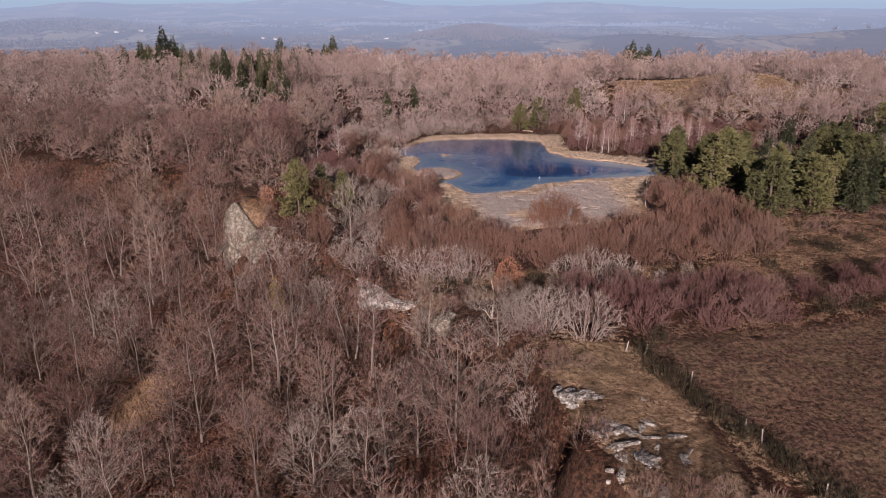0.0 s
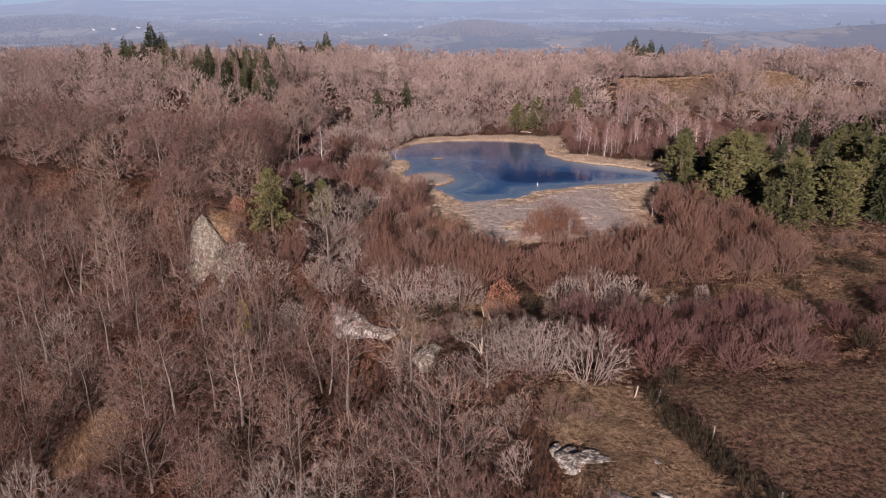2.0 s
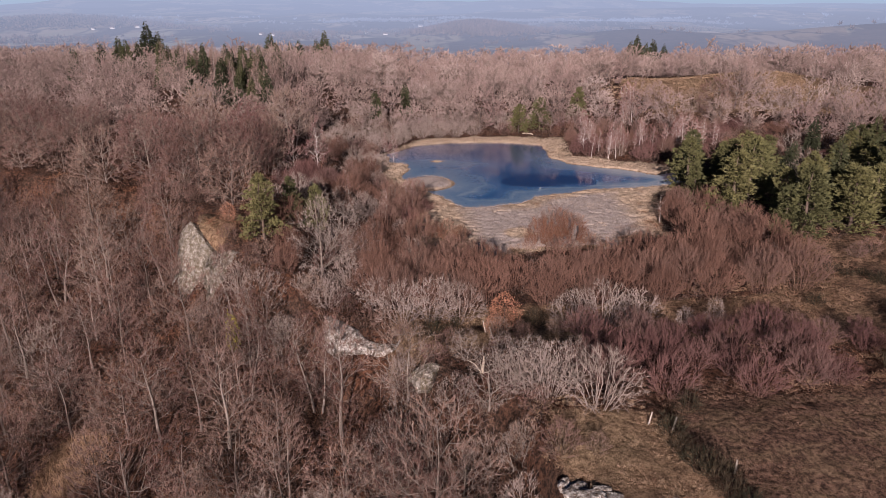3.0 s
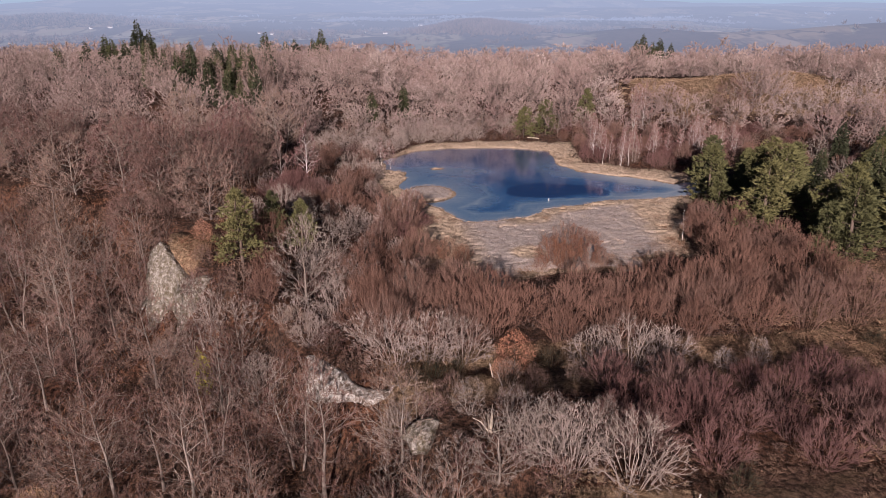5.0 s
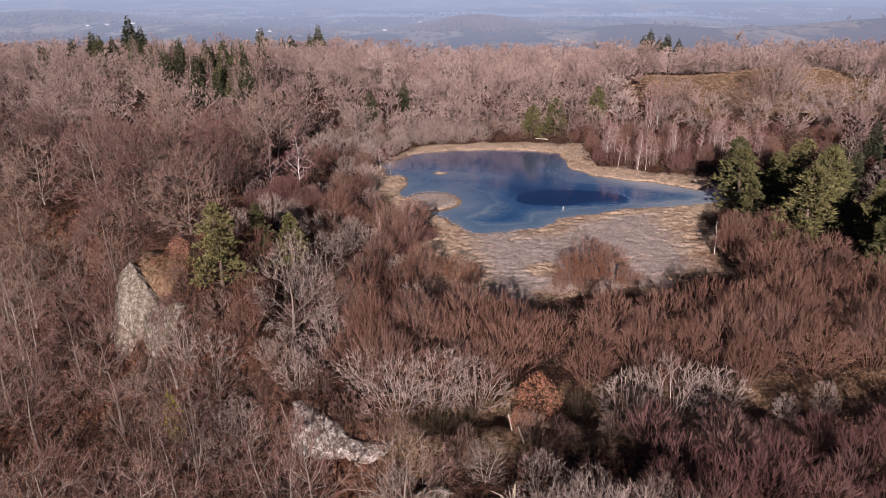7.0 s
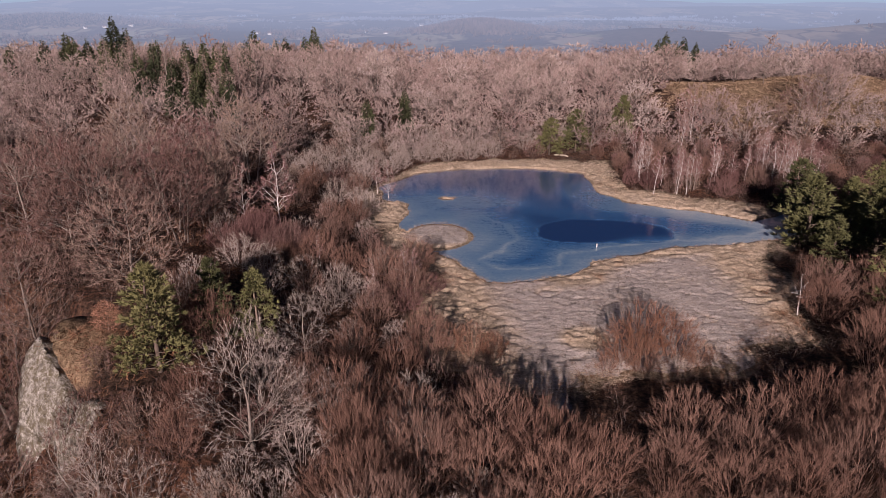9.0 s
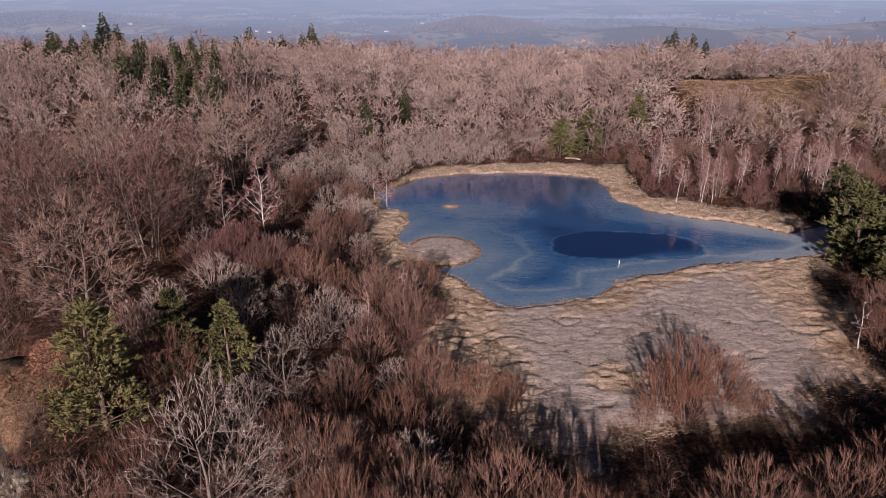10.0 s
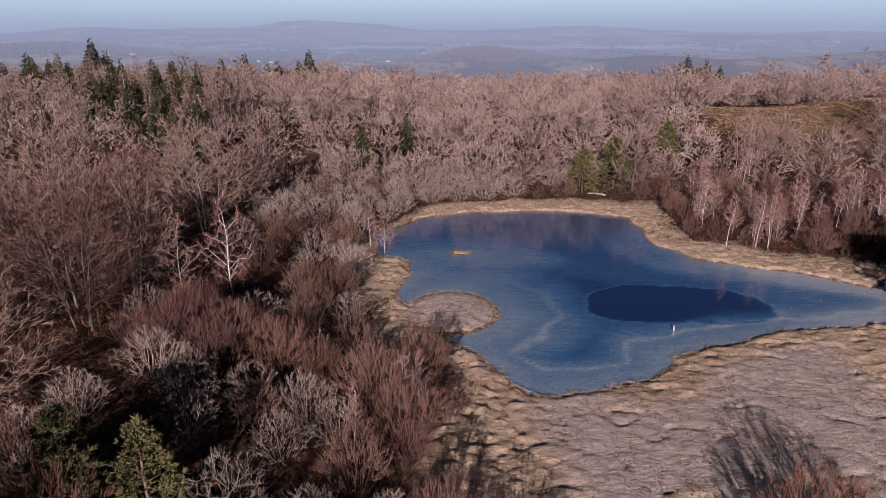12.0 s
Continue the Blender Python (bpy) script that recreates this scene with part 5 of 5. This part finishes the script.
def tussock(seed, n=14):
    """A tuft of dead grass, its blades arching out."""
    r, g = np.random.default_rng(seed), Geo()
    a = r.uniform(0, 2 * np.pi, n)
    o = np.stack([0.16 * np.cos(a), 0.16 * np.sin(a), 0 * a], 1) * r.random((n, 1))
    d = np.stack([np.cos(a), np.sin(a), r.uniform(0.3, 1.3, n)], 1)
    g.slivers(o, d, r.uniform(0.16, 0.36, n), 0.055, r)
    return (*g.arrays(), 0)


TUFTS = [tussock(480 + k) for k in range(4)]


def tussocks(name, n, x0, x1, y0, y1, ok, lo, hi, material, label, seed):
    r = np.random.default_rng(seed)
    p = np.column_stack([r.uniform(x0, x1, n), r.uniform(y0, y1, n)])
    p = p[ok(p[:, 0], p[:, 1])]
    return tagged(merged(name, TUFTS, rows_for(p, seed, len(TUFTS), lo, hi), material), label, "grass", kind="stuff")


def in_field(x, y):
    return x + 0.45 * (y - 54) > 22.5


tussocks("dry_grass", 11000, 9, 30, 36, 64, lambda x, y: (scarp_d(x, y) > 0) & ~in_field(x, y) & (vnoise(x, y, 1.6, 83) > -0.45), 0.3, 0.85, GRASS_TUFT, "short dry tan grass on the stony knoll", 51)
tussocks("rough_grass", 13000, 30, 80, 64, 112, lambda x, y: (bog_d(x, y) > 3) & (vnoise(x, y, 2.2, 81) > -0.4), 0.4, 1.4, SLOPE_TUFT, "rough dry grass and heather on the slope", 52)
tussocks("field_stubble", 12000, 19, 62, 34, 67, lambda x, y: in_field(x, y) & (vnoise(x, y * 1.6, 1.4, 82) > -0.35), 0.35, 0.95, FIELD_TUFT, "dark brown bracken stubble of the field", 53)
tussocks("lea_grass", 5000, 46, 125, 200, 260, lambda x, y: step(46, 66, x) > 0.2, 0.8, 2.0, GRASS_TUFT, "pale dry grass on the rise beyond the pond", 61)
blades("bracken", 90000, -70, 16, 44, 150, lambda x, y: ((scarp_d(x, y) < -1) | (x < -22)) & in_view(x, y) & (vnoise(x, y, 9, 80) > -0.1), 0.8, 0.09, LITTER, "rust-brown dead bracken under the trees", "bracken", 54, 0.35)
LOW = [joined(bush(460 + k, 1.9, 1.5, 7, 34, 4, 0.45, 0.026, base=0.1, tip=0.007, coarse=True)) for k in range(4)]


def low_brush(name, n, x0, x1, y0, y1, gap, ok, lo, hi, label, seed):
    p = scatter(n, x0, x1, y0, y1, gap, ok, seed)
    return tagged(merged(name, LOW, rows_for(p, seed, len(LOW), lo, hi), TWIG_COVER), label, "undergrowth", kind="stuff")


low_brush("undergrowth", 6000, -95, 16, 44, 150, 1.9, lambda x, y: (scarp_d(x, y) < -0.5) & in_view(x, y) & (np.hypot(x + 38.8, y - 75) > 4.5) & (np.hypot(x + 31, y - 99) > 3), 0.7, 1.5, "tangled brown saplings and brush under the trees", 56)
low_brush("thicket_floor", 6000, -40, 85, 84, 205, 2.0, lambda x, y: (bog_d(x, y) > 1.5) & (scarp_d(x, y) > -0.5) & ~((x > 36) & (y < 100)) & (np.hypot(x + 31, y - 103) > 5), 0.4, 1.0, "low reddish brown brush between the bushes", 57)
blades("drowned_reed", 26000, -12, 52, 138, 182, lambda x, y: (pond_distance(x, y) < 0.2) & (pond_distance(x, y) > -3.0 - 1.5 * vnoise(x, y, 5, 61)) & ((y > 171) | (x > 28)) & (y > 142) & (vnoise(x, y, 2.6, 62) > -0.2), 0.7, 0.07, TWIG_COVER, "dark brown drowned reed in the ice along the far shore", "reed", 58, 0.5)
blades("shore_reed", 16000, -13, 52, 122, 186, lambda x, y: (np.abs(pond_distance(x, y) - 0.35) < 0.45), 0.55, 0.06, LITTER, "russet reed fringe on the pond's shore", "reed", 59, 0.5)
low_brush("bank_brush", 900, -5, 40, 56, 84, 1.7, lambda x, y: (scarp_d(x, y) > 0.3) & ((y > 62 + 0.1 * x) | (x < 13)) & (vnoise(x, y, 4, 86) > -0.25), 0.3, 0.6, "low brown brush and bramble above the scarp", 60)
blades("bog_margin", 30000, -6, 46, 96, 128, lambda x, y: (np.abs(bog_d(x, y) + 0.5 + 2.5 * fbm(x, y, 5, 3, 15)) < 2.2), 0.7, 0.04, LITTER, "russet sedge tufts along the bog's margin", "sedge", 63, 0.8)
blades("tan_bramble", 9000, -45, -33, 69, 81, lambda x, y: np.hypot((x + 38.8) / 4.2, (y - 75) / 4.2) < 1, 1.5, 0.05, TAN_BLADE, "straw-tan bramble mound in a clearing", "bramble", 55)


# ---- small things ----
def post_mesh(h, r):
    g = Geo()
    g.tube([(0, 0, -0.4), (0.02, 0, 0.5 * h), (0, 0.02, h * 0.96), (0, 0.02, h)], [r, r * 0.95, r * 0.9, r * 0.55], 7)
    return g.mesh("fence_post", POST_WOOD)


post = tagged(new("fence_post", post_mesh(1.2, 0.075)), "weathered grey wooden fence post beside the broom", "fence post", "field fence posts")
for k, (x, y, lean) in enumerate([(18.4, 60.4, 10), (20.0, 59.4, 14), (22.7, 54.0, 8), (24.9, 47.2, -4), (25.6, 45.6, 16), (27.6, 39.6, 3), (6.4, 79.0, 24), (7.4, 79.8, 28), (7.1, 77.4, 20), (-31.5, 117.5, 6), (-30.2, 118.6, -4), (44.5, 104.0, 5), (47.2, 104.8, 0), (50.5, 106.3, -4)]):
    m = pose(x, y, spot(x, y), 0, lean, 20 * k)
    if k == 0:
        post.matrix_basis = m
    else:
        copy_thing(post, m)

g = Geo()
g.tube([(0, 0, -0.7), (0, 0, 0.3), (0, 0, 0.55)], [0.07, 0.07, 0.06], 8)
marker = tagged(new("marker_post", g.mesh("marker_post", WHITE_PAINT)), "short white marker post standing in the ice", "marker post")
marker.location = (20.0, 137.2, 0)

wood_geo, _ = bare_tree(501, 5.0, 1.3, 0.35, 12, 1, 0.2, 0.02, shape="cone", limbs=6, slope=0.3, tip=0.022)
snag = tagged(new("dead_snag", wood_geo.mesh("dead_snag", BIRCH_BARK)), "dead white snag with short broken branches", "dead tree")
snag.location = (36.4, 117.0, spot(36.4, 117.0))

g = Geo()
for k in range(4):
    a = k * 1.7
    tip = np.array([1.5 * math.cos(a), 1.2 * math.sin(a), 0.4 + 1.6 * ((k * 7) % 5) / 5])
    g.tube([(0, 0, 0.0), tip * (0.5, 0.5, 0.7), tip], [0.07, 0.05, 0.02], 5)
g.tube([(0, 0, -0.3), (0.1, 0, 1.1), (0.15, 0.05, 1.9)], [0.15, 0.12, 0.06], 7)
stump = tagged(new("broken_tree", g.mesh("broken_tree", PALE_WOOD)), "broken pale trunk with splintered limbs among shrubs", "dead tree")
stump.location = (5.6, 70.5, spot(5.6, 70.5))

g = Geo()
g.tube([(-1.3, 0.3, 0.15), (-0.2, 0.1, 0.22), (0.9, -0.4, 0.18), (1.4, -0.9, 0.12)], [0.10, 0.15, 0.17, 0.12], 8)
log = tagged(new("log", g.mesh("log", PALE_WOOD)), "stripped pale log lying on the far bank", "log")
log.location = (23.6, 189.5, spot(23.6, 189.5) + 0.1)


def house(x, y, z, s, turn_deg):
    root = new("house")
    tagged(root, "small white farmhouse with a tiled roof far off", "house", "far houses")
    s *= 0.75
    L, W, h = 7.0 * s, 4.2 * s, 4.4 * s
    walls = [(-L, -W, -3), (L, -W, -3), (L, W, -3), (-L, W, -3), (-L, -W, h), (L, -W, h), (L, W, h), (-L, W, h), (-L, 0, h + 3.2 * s), (L, 0, h + 3.2 * s)]
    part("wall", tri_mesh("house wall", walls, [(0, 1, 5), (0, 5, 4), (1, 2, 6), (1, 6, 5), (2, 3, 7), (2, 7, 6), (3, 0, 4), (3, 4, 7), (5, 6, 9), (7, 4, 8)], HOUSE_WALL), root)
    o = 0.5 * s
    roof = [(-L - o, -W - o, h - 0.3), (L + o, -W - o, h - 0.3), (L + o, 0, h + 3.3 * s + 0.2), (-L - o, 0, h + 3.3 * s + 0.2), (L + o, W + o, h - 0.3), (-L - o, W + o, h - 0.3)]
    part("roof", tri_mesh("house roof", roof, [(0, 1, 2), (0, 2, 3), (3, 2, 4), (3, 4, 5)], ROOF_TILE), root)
    for k in (-0.55, 0.0, 0.55):
        wx, ww, wz = k * L, 0.5 * s, 2.2 * s
        v = [(wx - ww, -W - 0.05, wz), (wx + ww, -W - 0.05, wz), (wx + ww, -W - 0.05, wz + 1.4 * s), (wx - ww, -W - 0.05, wz + 1.4 * s)]
        part("window", tri_mesh("house window", v, [(0, 1, 2), (0, 2, 3)], GLASS_DARK), root)
    root.matrix_basis = pose(x, y, z, 0, 0, turn_deg)
    return root


for x, y, s, a in [(330, 900, 0.5, 20), (190, 780, 0.4, -30), (-120, 1500, 0.9, 10), (-165, 1540, 0.8, 40), (-330, 1400, 1.0, -15), (-360, 1420, 0.8, 30), (-690, 1500, 0.9, 5), (-720, 1480, 0.8, 50), (-650, 1530, 0.9, -20), (-60, 1900, 1.1, 15), (260, 2100, 1.2, -10), (300, 2150, 1.1, 25)]:
    house(x, y, float(far_height(np.array([float(x)]), np.array([float(y)]))[0]), s, a)
